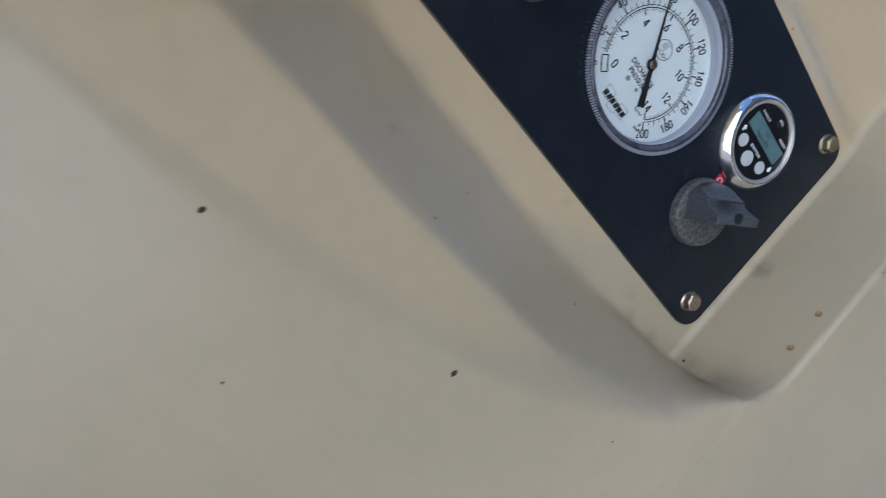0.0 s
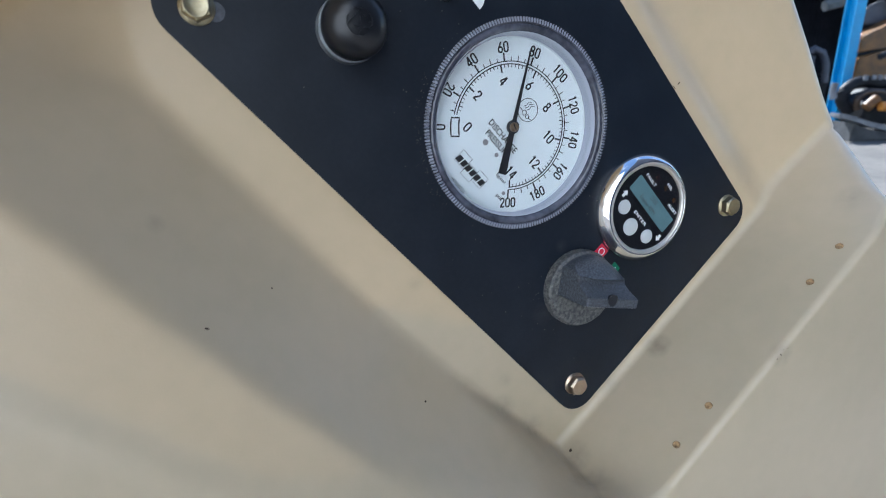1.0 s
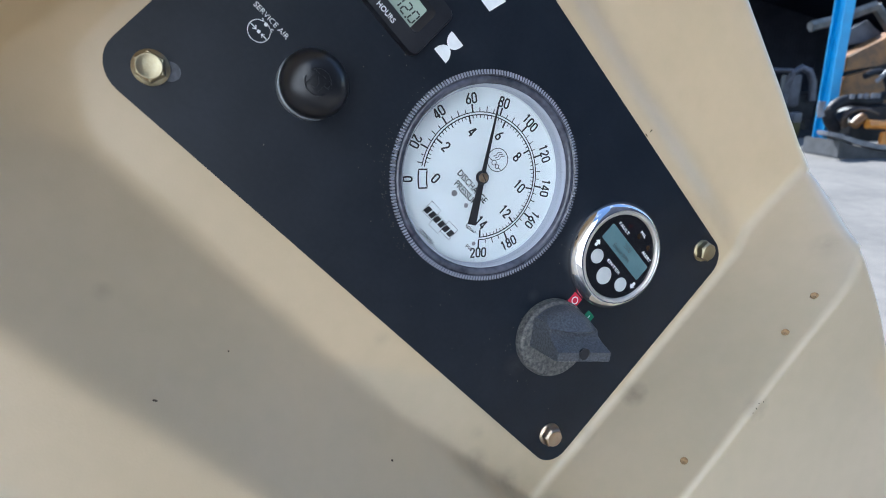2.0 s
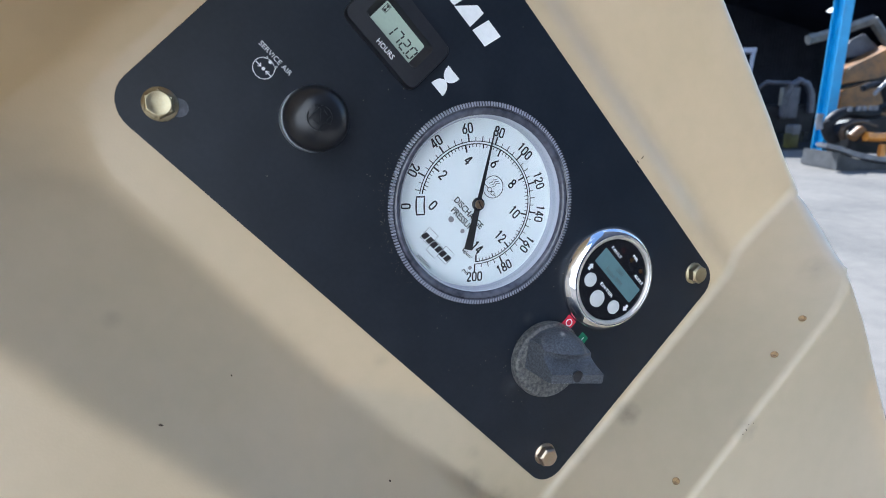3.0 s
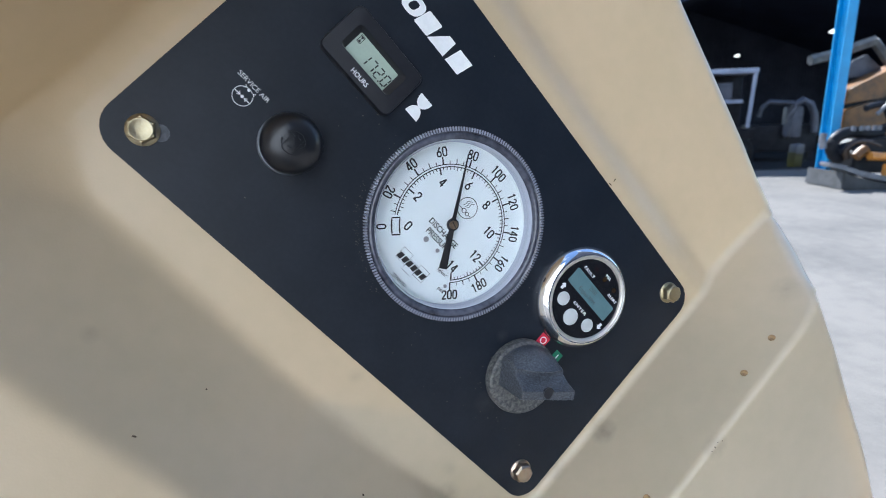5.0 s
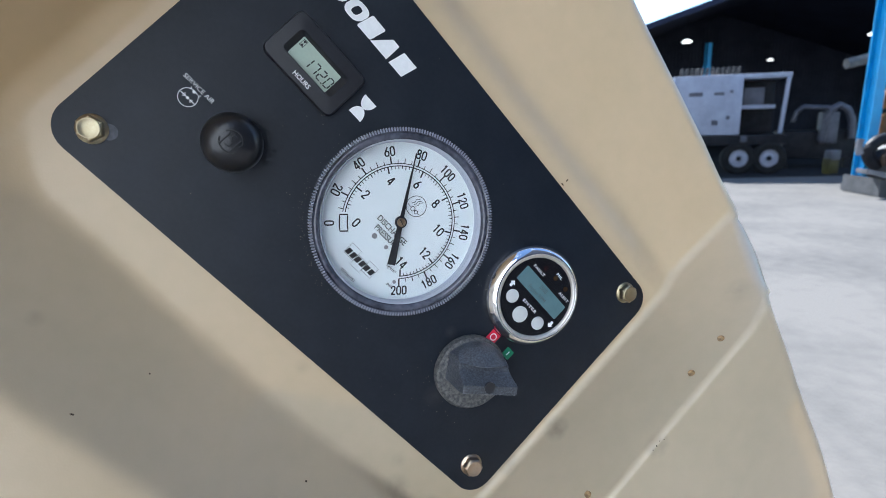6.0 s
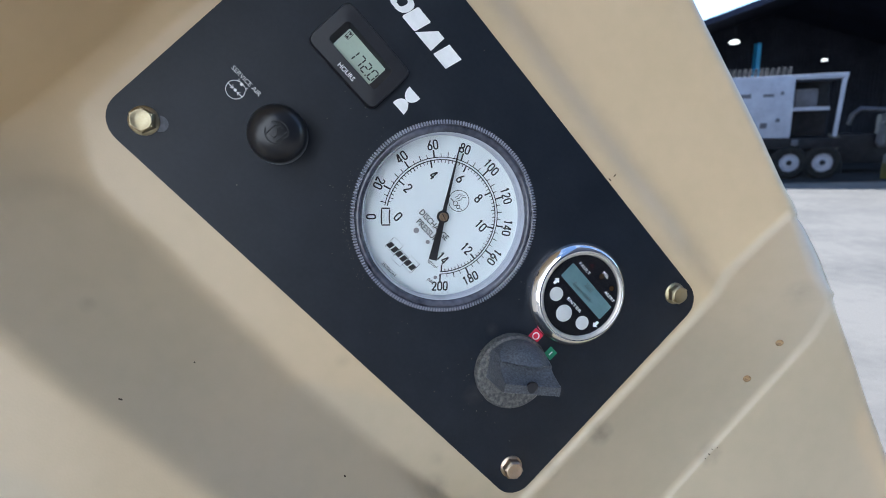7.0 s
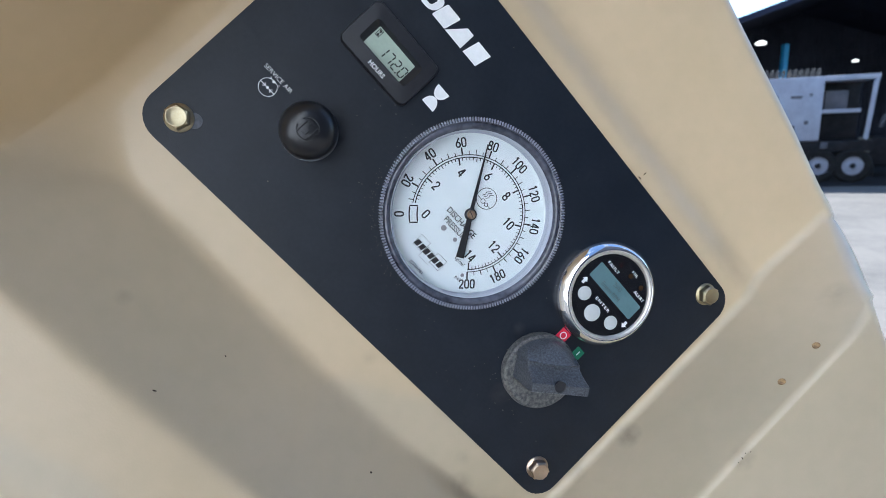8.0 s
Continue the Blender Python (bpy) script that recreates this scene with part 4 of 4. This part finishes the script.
stroke(bm, [(0.0014, 0.0040), (-0.0010, 0.0042), (-0.0014, 0.0018), (0.0012, -0.0006), (0.0012, -0.0032), (-0.0014, -0.0036)], 0.0007, 0.0272, 0.0288)
stroke(bm, [(0.0036, -0.0044), (0.0036, 0.0044), (0.0054, 0.0040), (0.0056, 0.0014), (0.0038, 0.0006)], 0.0007, 0.0270, 0.0287)
small("emblem", bm, BLACK_RUBBER, dome)

# ---- rotary switch ----
switch = thing("rotary_switch", at_panel(-0.0608, 0.0536, PZ - 0.001, 37), "weathered dark grey rotary switch knob with a pointed grip", "switch")
bm = bmesh.new()
lathe(bm, [(0.0292, 0.0), (0.0292, 0.0062), (0.0287, 0.0080), (0.0272, 0.0092), (0.0268, 0.0100), (0.0001, 0.0102)], 64)
small("base_disc", bm, SWITCH_DUST, switch, "dusty round knob base")


def grip_height(a, b):
    """A flat-topped bar with hollow flanks that stands out of a half dome."""
    r = min(math.hypot(a, b) / 0.0268, 1.0)
    dome_z = 0.0100 + 0.0242 * math.sqrt(max(1 - r ** 3, 0.0)) + 0.0016 * math.exp(-((b - 0.0142) / 0.0013) ** 2) * max(1 - (a / 0.022) ** 4, 0.0)
    dome_z -= 0.0075 * (1 - min(max((b - 0.0118) / 0.0026, 0.0), 1.0)) ** 2
    beyond = min(max(b - 0.0030, 0.0), 0.0114)
    bar_z = 0.0425 - 2.9 * beyond + 150 * beyond ** 2
    bar_z -= 2.0 * max(b - 0.0144, 0.0)
    tip = max(a - (0.0226 - 0.30 * max(b - 0.0030, 0)), 0.0)
    bar_z -= 4.0 * tip
    h = min(max(0.5 + 0.5 * (bar_z - dome_z) / 0.0010, 0.0), 1.0)
    return dome_z + (bar_z - dome_z) * h + 0.0010 * h * (1 - h)


bm = bmesh.new()
rings = []
for a in [-0.0208, -0.0202] + [-0.0194 + 0.0405 * k / 26 for k in range(27)] + [0.0216, 0.0222, 0.0230, 0.0240, 0.0254, 0.0262]:
    far_b = math.sqrt(0.0268 ** 2 - a * a)
    near_b = -0.0036 if a < 0.0220 else -0.0036 + (a - 0.0220) * 1.2
    low = 0.0014 if a < -0.0205 else (0.0004 if a < -0.0200 else 0.0)
    col = [(near_b - 0.0012, 0.0095), (near_b - 0.0006, grip_height(a, near_b) - 0.0030), (near_b, grip_height(a, near_b) - 0.0008 - low)]
    across = [0.0004, 0.0010, 0.0024, 0.0040, 0.0056, 0.0064, 0.0070, 0.0080, 0.0094, 0.0110, 0.0124, 0.0136, 0.0146, 0.0155, 0.0163, 0.0170, 0.0177, 0.0184, 0.0192, 0.0202, 0.0214, 0.0228, 0.0242, 0.0256, 0.0268, 0.0278, 0.0288, 0.0296, 0.0302, 0.0304]
    col += [(min(near_b + w, far_b), grip_height(a, min(near_b + w, far_b)) - low) for w in across] + [(far_b, grip_height(a, far_b) - low)]
    col.append((far_b + 0.0001, 0.0095))
    rings.append([bm.verts.new((a, b, max(z, 0.0095))) for b, z in col])
edge_ring = [bm.verts.new((v.co.x - 0.0016, v.co.y, 0.0095)) for v in rings[0]]
for r0, r1 in zip([edge_ring] + rings, rings):
    for k in range(len(r0) - 1):
        bm.faces.new((r0[k], r0[k + 1], r1[k + 1], r1[k]))
bm.faces.new(rings[-1])
small("grip", bm, SWITCH_GREY, switch, "worn grip bar on a half dome", sharp=28)
bm = bmesh.new()
lathe(bm, [(0.0043, 0.0415), (0.0042, 0.0431), (0.0037, 0.0427), (0.0002, 0.0427)], 28, cap_top=True, centre=(-0.0002, 0.0019))
small("screw_cover", bm, BLACK_PLASTIC, switch, "round dark screw cover")


# ---- flange bolts ----
def bolt(x, y, turn, mat, label):
    b = thing("flange_bolt", at_panel(x, y, PZ, turn) @ Matrix.Scale(0.77, 4), label, "bolt", "bolts holding the control panel")
    m = bmesh.new()
    lathe(m, [(0.0117, 0.0), (0.0117, 0.0010), (0.0110, 0.0017), (0.0085, 0.0026), (0.0076, 0.0030)], 40)
    small("flange", m, mat, b)
    m = bmesh.new()
    hexa = [(0.0103 * math.cos(radians(60 * k)), 0.0103 * math.sin(radians(60 * k))) for k in range(6)]
    loops_ = []
    for s, z in ((1.0, 0.0018), (1.0, 0.0082), (0.90, 0.0094)):
        loops_.append([m.verts.new((x_ * s, y_ * s, z)) for x_, y_ in hexa])
    for p0, p1 in zip(loops_, loops_[1:]):
        for k in range(6):
            m.faces.new((p0[k], p0[(k + 1) % 6], p1[(k + 1) % 6], p1[k]))
    m.faces.new(loops_[-1])
    small("hex_head", m, mat, b, sharp=25)
    m = bmesh.new()
    lathe(m, [(0.0086, 0.0092), (0.0081, 0.0103), (0.0075, 0.0104), (0.0064, 0.0098), (0.0030, 0.0096), (0.0002, 0.0095)], 32, cap_top=True)
    small("head_dish", m, mat, b, sharp=60)
    return b


bolt(-0.3601, 0.0, 14, ZINC_YELLOW, "yellow zinc flange bolt beside a worn slot")
bolt(0.0, 0.0, 38, ZINC_PALE, "pale zinc flange bolt with a rusty tint")
bolt(-0.0003, 0.1946, 20, ZINC_YELLOW, "yellow zinc flange bolt near the monitor")
bm = bmesh.new()
prism(bm, [on_panel(*p) for p in circle(-0.3530, 0.0052, 0.0050, 24)], 0, 0.00025)
small("slot_patch", bm, PATCH, panel, "bare grey end of a slotted hole")


# ---- unseen plain buildings behind the camera, closing the yard and shaping its light ----
# white building mirrored in the bezel, widened to bounce sunlight onto the panel
bm = bmesh.new()
box(bm, -18, -14, 0, 1.3, -4.6, 10.0, 0.05)
tagged(finish("wall_bounce", bm, WHITE_WALL), "plain tall white building out of view, widened to bounce sun onto the panel", "building", kind="structure")
# dark block added at the right to keep sky light off the recess slope
bm = bmesh.new()
box(bm, 3.2, -14, 0, 9.0, 0.9, 8.5, 0.05)
tagged(finish("wall_light_block", bm, SHED_DARK), "plain dark building out of view, added to block light from the right", "building", kind="structure")

# ---- yard: open shed with blue posts ----
EAVE_X, RIDGE_X, ROOF_Y0, ROOF_Y1 = 1.6, 11.0, 15.6, 26.0


def roof_z(x):
    return 2.61 + 0.325 * (x - EAVE_X) if x < RIDGE_X else 2.61 + 0.325 * (2 * RIDGE_X - EAVE_X - x)


bm = bmesh.new()
prof = [(EAVE_X, roof_z(EAVE_X)), (RIDGE_X, roof_z(RIDGE_X)), (2 * RIDGE_X - EAVE_X, roof_z(EAVE_X))]
lo0, hi0 = [bm.verts.new((x, ROOF_Y0, z)) for x, z in prof], [bm.verts.new((x, ROOF_Y0, z + 0.16)) for x, z in prof]
lo1, hi1 = [bm.verts.new((x, ROOF_Y1, z)) for x, z in prof], [bm.verts.new((x, ROOF_Y1, z + 0.16)) for x, z in prof]
for k in range(2):
    bm.faces.new((lo0[k], lo0[k + 1], lo1[k + 1], lo1[k])), bm.faces.new((hi0[k], hi1[k], hi1[k + 1], hi0[k + 1]))
    bm.faces.new((lo0[k], hi0[k], hi0[k + 1], lo0[k + 1])), bm.faces.new((lo1[k], lo1[k + 1], hi1[k + 1], hi1[k]))
bm.faces.new((lo0[0], lo1[0], hi1[0], hi0[0])), bm.faces.new((lo0[2], hi0[2], hi1[2], lo1[2]))
tagged(finish("shed_roof", bm, SHED_ROOF), "dark gabled sheet-metal shed roof", "roof", kind="structure")
bm = bmesh.new()
ribs = []
for k in range(90):
    x = 6.9 + 0.15 * k
    ribs += [(x, 25.4), (x + 0.05, 25.4), (x + 0.07, 25.36), (x + 0.13, 25.36)]
front_lo, front_hi = [bm.verts.new((x, y, 0)) for x, y in ribs], [bm.verts.new((x, y, roof_z(x))) for x, y in ribs]
for k in range(len(ribs) - 1):
    bm.faces.new((front_lo[k], front_lo[k + 1], front_hi[k + 1], front_hi[k]))
box(bm, 6.9, 25.42, 0, 20.4, 25.6, 2.6)
tagged(finish("wall_back", bm, SHED_DARK), "dark corrugated back wall of the shed", "wall", kind="structure")
bm = bmesh.new()
box(bm, 20.2, 15.8, 0, 20.4, 25.4, 2.9)
tagged(finish("wall_side", bm, SHED_DARK), "dark side wall of the shed", "wall", kind="structure")


# near-black sheet laid on the concrete, its colour standing for the shed's shade
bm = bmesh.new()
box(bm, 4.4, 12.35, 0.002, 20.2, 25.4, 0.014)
tagged(finish("floor", bm, FLOOR_SHADE), "near-black sheet for the shade on the shed's concrete floor", "floor", kind="structure")


def blue_post(x, y, high, w, lean_label):
    p = thing("shed_post", pose(x, y, 0, 0, 0, 12), lean_label, "post", "blue posts of the shed")
    m = bmesh.new()
    for s in (-1, 1):
        box(m, -w / 2, s * w / 2 - 0.012, 0.12, w / 2, s * w / 2 + 0.012, high)
    box(m, -0.01, -w / 2, 0.12, 0.01, w / 2, high)
    part("column", m, BLUE_PAINT, p)
    m = bmesh.new()
    box(m, -w * 0.75, -w * 0.75, 0.10, w * 0.75, w * 0.75, 0.125, 0.004)
    part("base_plate", m, MACHINE_DARK, p, "dark steel base plate")
    m = bmesh.new()
    box(m, -w * 1.0, -w * 1.0, 0.0, w * 0.9, w * 1.0, 0.10, 0.015)
    part("footing", m, FOOTING, p, "grey concrete footing")
    return p


blue_post(7.13, 10.0, 5.2, 0.20, "sky-blue steel column on a concrete footing")
blue_post(8.83, 21.0, 3.95, 0.16, "sky-blue steel column inside the shed")
for x, y, z, s in ((6.14, 16.0, 3.40, 0.85), (10.55, 20.0, 3.20, 0.62), (11.13, 16.0, 3.42, 0.85)):
    lampo = thing("shed_lamp", pose(x, y, z), "bright oval shed lamp hanging from the roof", "lamp", "shed lamps")
    bm = bmesh.new()
    lathe(bm, [(r * s, h * s) for r, h in ((0.02, -0.055), (0.12, -0.045), (0.17, 0.0), (0.12, 0.045), (0.04, 0.08))], 24, cap_top=True, cap_bottom=True)
    part("glass", bm, LAMP_GLOW, lampo, "glowing white glass")
    bm = bmesh.new()
    tube(bm, [(0, 0, 0.08 * s), (0, 0, roof_z(x) - z)], 0.006, 8)
    part("rod", bm, MACHINE_DARK, lampo)


# ---- white trailer generator ----
gen = thing("generator_trailer", pose(6.15, 13.15, 0, 0, 0, -11), "white enclosed generator on a twin-axle trailer with an open door bay", "generator")
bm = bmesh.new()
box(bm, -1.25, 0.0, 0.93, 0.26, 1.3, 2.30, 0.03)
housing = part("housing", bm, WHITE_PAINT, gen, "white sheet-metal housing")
bm = bmesh.new()
box(bm, 0.26, 0.9, 0.93, 1.2, 1.3, 2.30, 0.02)
part("bay_back", bm, MACHINE_DARK, gen, "dark engine bay")
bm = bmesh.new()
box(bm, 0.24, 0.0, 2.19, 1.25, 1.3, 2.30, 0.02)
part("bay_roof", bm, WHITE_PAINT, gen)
bm = bmesh.new()
tube(bm, [(1.12, 0.03, 0.95), (1.14, 0.03, 1.3), (1.18, 0.03, 2.1), (1.19, 0.03, 2.2)], 0.045, 8)
part("bay_post", bm, WHITE_PAINT, gen)
bm = bmesh.new()
box(bm, 0.26, 0.1, 1.52, 1.0, 0.9, 1.60, 0.01)
part("shelf", bm, WHITE_PAINT, gen)
bm = bmesh.new()
box(bm, 0.36, 0.3, 1.60, 0.80, 0.8, 2.0, 0.03)
part("control_box", bm, MACHINE_GREY, gen, "grey control box")
for x, z, w, h in ((-0.75, 1.88, 0.30, 0.09), (-0.25, 1.88, 0.22, 0.06), (0.02, 1.92, 0.06, 0.06), (-0.30, 1.22, 0.14, 0.12), (-0.02, 1.33, 0.08, 0.08)):
    bm = bmesh.new()
    box(bm, x - w / 2, -0.012, z - h / 2, x + w / 2, 0.01, z + h / 2, 0.004)
    part("hatch", bm, MACHINE_GREY, gen, "small grey hatch or vent")
bm = bmesh.new()
box(bm, -1.4, 0.05, 0.70, 1.3, 1.25, 0.92, 0.02)
part("chassis", bm, MACHINE_DARK, gen, "dark trailer chassis")
bm = bmesh.new()
box(bm, 0.30, 0.0, 0.76, 0.44, 0.05, 0.90, 0.02)
part("valve_box", bm, MACHINE_GREY, gen)
for x in (0.35, 1.0):
    wheel = bmesh.new()
    lathe(wheel, [(0.20, -0.10), (0.33, -0.11), (0.375, -0.07), (0.375, 0.07), (0.33, 0.11), (0.20, 0.10)], 36)
    tyre = part("wheel", wheel, TYRE, gen, "black trailer tyre")
    tyre.matrix_basis = pose(x - 0.05, 0.12, 0.375, 90, 0, 0)
    bm = bmesh.new()
    lathe(bm, [(0.225, 0.105), (0.215, 0.07), (0.12, 0.05), (0.10, 0.09), (0.06, 0.10)], 30)
    part("rim", bm, WHITE_PAINT, tyre, "white steel rim")
    bm = bmesh.new()
    lathe(bm, [(0.06, 0.095), (0.055, 0.125), (0.002, 0.13)], 18)
    part("hub_cap", bm, MACHINE_DARK, tyre)
bm = bmesh.new()
for k in range(12):
    x = -1.0 + k * 0.115
    tube(bm, [(x + 0.05 * math.sin(a) * 0.5, 0.6 + 0.05 * math.cos(a), 2.31 + 0.11 * (1 - math.cos(a)) * 0.9) for a in np.linspace(0, 2 * math.pi, 12)], 0.018, 6)
part("coil_row", bm, GREY_BEAM, gen, "row of pale coiled springs on the roof")

# ---- grey machine with an arched frame, farther in the shed ----
mach = thing("shed_machine", pose(8.95, 14.0, 0, 0, 0, -10), "dark grey machine with a pale arched frame and round drum", "machine")
bm = bmesh.new()
tube(bm, [(-0.78, 0, 1.18), (-0.72, 0, 1.40), (-0.56, 0, 1.54), (-0.14, 0, 1.50), (0.0, 0, 1.50)], 0.055, 10)
part("arched_frame", bm, MACHINE_GREY, mach, "pale arched pipe")
bm = bmesh.new()
tube(bm, [(-0.10, 0, 0.70), (-0.08, 0, 1.10), (0.02, 0, 1.42), (0.20, 0, 1.56), (0.40, 0, 1.46), (0.52, 0, 1.20), (0.56, 0, 0.75)], 0.085, 10)
part("hood_arch", bm, MACHINE_GREY, mach, "grey rounded guard arch")
bm = bmesh.new()
box(bm, -0.12, 0.02, 0.62, 0.28, 0.30, 1.40, 0.05)
part("side_cover", bm, MACHINE_GREY, mach, "grey side cover")
bm = bmesh.new()
box(bm, -0.9, 0.1, 0.25, 0.7, 0.9, 0.95, 0.05)
part("base_block", bm, MACHINE_DARK, mach)
for x in (-0.8, 0.6):
    for y in (0.2, 0.8):
        bm = bmesh.new()
        box(bm, x - 0.06, y - 0.06, 0, x + 0.06, y + 0.06, 0.3)
        part("foot", bm, MACHINE_DARK, mach)
can = thing("plastic_can", pose(8.35, 12.75, 0, 0, 0, 15), "yellow and white plastic can on the floor", "can")
bm = bmesh.new()
box(bm, -0.13, -0.10, 0.0, 0.13, 0.10, 0.36, 0.03)
part("can_body", bm, YELLOW, can)
bm = bmesh.new()
box(bm, -0.11, -0.104, 0.30, 0.15, 0.11, 0.55, 0.04)
part("white_top", bm, MACHINE_GREY, can)

# ---- amber machine under repair beside the post ----
dig = thing("amber_machine", pose(7.3, 9.0, 0), "amber construction machine under repair, open engine, dark hoses, pale skirt", "machine")


def slab(pts, y0, y1):
    """A plate cut to an upright outline, given in the yard's x and z, with rounded edges."""
    m = bmesh.new()
    front = [m.verts.new((x - 7.3, y0 - 9.0, z)) for x, z in pts]
    back = [m.verts.new((x - 7.3, y1 - 9.0, z)) for x, z in pts]
    n = len(pts)
    for k in range(n):
        m.faces.new((front[k], front[(k + 1) % n], back[(k + 1) % n], back[k]))
    m.faces.new(front[::-1]), m.faces.new(back)
    bmesh.ops.bevel(m, geom=list(m.edges), offset=0.02, segments=2, affect="EDGES")
    return m


def pipe(pts, r, n=12):
    """A pipe or hose through places in the yard."""
    fine = []
    for k in range(len(pts) - 1):
        for t in (0, 0.33, 0.67):
            fine.append(tuple(a + (b - a) * t for a, b in zip(pts[k], pts[k + 1])))
    fine.append(pts[-1])
    for _ in range(2):
        fine = [fine[0]] + [tuple((a + 2 * b + c) / 4 for a, b, c in zip(fine[k - 1], fine[k], fine[k + 1])) for k in range(1, len(fine) - 1)] + [fine[-1]]
    return tube(bmesh.new(), [(x - 7.3, y - 9.0, z) for x, y, z in fine], r, n)


part("boom", pipe([(7.12, 10.8, 2.26), (7.60, 10.8, 2.36), (8.10, 10.8, 2.52), (8.30, 10.8, 2.58)], 0.10, 6), GREY_BEAM, dig, "pale grey boom bar")
part("boom_strut", pipe([(8.30, 10.8, 2.58), (8.55, 10.8, 2.30), (8.80, 10.8, 2.0)], 0.085, 6), GREY_BEAM, dig, "pale grey strut")
part("cab_window", slab([(7.95, 1.92), (8.02, 2.22), (8.32, 2.36), (8.60, 2.12), (8.75, 1.95)], 10.95, 11.02), MACHINE_GREY, dig, "dark cab window")
part("upper_cover", slab([(7.70, 1.42), (7.72, 1.70), (7.92, 1.76), (8.55, 2.08), (9.3, 2.45), (9.3, 1.75), (8.60, 1.58), (8.28, 1.50)], 10.5, 10.9), ORANGE, dig, "amber slanted cover")
# solid dark slab stands in for the shade between the two covers
part("gap_shadow", slab([(7.68, 1.32), (7.70, 1.46), (8.30, 1.54), (9.3, 1.80), (9.3, 1.30)], 10.56, 10.8), MACHINE_DARK, dig, "dark slab standing for the shaded gap between the covers")
part("engine_cover", slab([(7.66, 0.80), (7.68, 1.32), (7.90, 1.38), (8.22, 1.46), (8.50, 1.30), (9.3, 1.25), (9.3, 0.7)], 10.45, 10.9), ORANGE, dig, "amber painted panel")
part("engine_block", slab([(7.15, 0.25), (7.15, 0.60), (7.35, 0.80), (7.80, 0.86), (9.0, 0.80), (9.0, 0.2)], 9.35, 10.2), MACHINE_DARK, dig, "dark engine parts")
part("hose", pipe([(7.05, 9.55, 0.46), (6.90, 9.55, 0.58), (6.85, 9.55, 0.74), (6.97, 9.55, 0.90), (7.24, 9.6, 0.96), (7.52, 9.6, 0.88), (7.75, 9.6, 0.92)], 0.10), MACHINE_DARK, dig, "thick dark hose")
part("hose", pipe([(7.08, 9.4, 0.50), (7.02, 9.4, 0.64), (7.12, 9.4, 0.78), (7.35, 9.4, 0.80), (7.60, 9.4, 0.70)], 0.055), HOSE_BROWN, dig, "thin brown hose")
part("hose", pipe([(7.50, 9.7, 1.34), (7.75, 9.75, 1.42), (7.92, 9.8, 1.36), (8.1, 9.8, 1.42)], 0.055), MACHINE_DARK, dig, "dark hose")
part("hose", pipe([(7.95, 9.7, 1.50), (7.86, 9.7, 1.30), (8.0, 9.7, 1.12), (7.9, 9.7, 0.95)], 0.06), MACHINE_DARK, dig, "dark hose")
part("hose", pipe([(7.55, 9.6, 0.86), (7.80, 9.6, 1.05), (8.05, 9.6, 1.02), (8.4, 9.6, 1.2)], 0.05), MACHINE_DARK, dig, "dark hose")
part("clamp_ring", pipe([(6.70, 9.5, 0.68), (6.66, 9.5, 0.80), (6.68, 9.5, 0.94)], 0.055, 12), SKIRT, dig, "pale hose clamp")
for x in (7.12, 7.26, 7.36, 7.48, 7.56):
    part("fitting", pipe([(x, 9.42, 0.97), (x + 0.01, 9.42, 1.05)], 0.035, 8), SKIRT, dig, "steel fitting")
part("pipe_flange", pipe([(7.06, 9.2, 0.54), (7.14, 9.2, 0.62), (7.22, 9.2, 0.68)], 0.085, 12), ORANGE, dig, "amber pipe flange")
part("pipe", pipe([(7.22, 9.1, 0.56), (7.45, 9.1, 0.54), (7.9, 9.1, 0.53)], 0.075), AMBER_BRIGHT, dig, "bright amber pipe")
part("bracket", slab([(7.52, 0.20), (7.52, 0.42), (7.64, 0.42), (7.66, 0.18)], 9.12, 9.18), AMBER_BRIGHT, dig, "amber bracket")
part("skirt", slab([(6.52, 0.40), (6.51, 0.48), (6.80, 0.42), (7.02, 0.31), (7.47, 0.22), (8.2, 0.16), (8.2, 0.08), (7.48, 0.14), (7.03, 0.23), (6.86, 0.33)], 9.0, 9.3), SKIRT, dig, "pale worn steel skirt")
part("foot_block", slab([(6.80, 0.0), (6.80, 0.31), (6.90, 0.28), (7.04, 0.19), (7.5, 0.10), (8.2, 0.05), (8.2, 0.0)], 9.05, 10.0), FOOTING, dig, "grey block under the skirt")
part("ram", pipe([(7.40, 9.3, 1.24), (7.50, 9.3, 1.36), (7.75, 9.3, 1.62)], 0.03, 8), SKIRT, dig, "pale hydraulic rod")
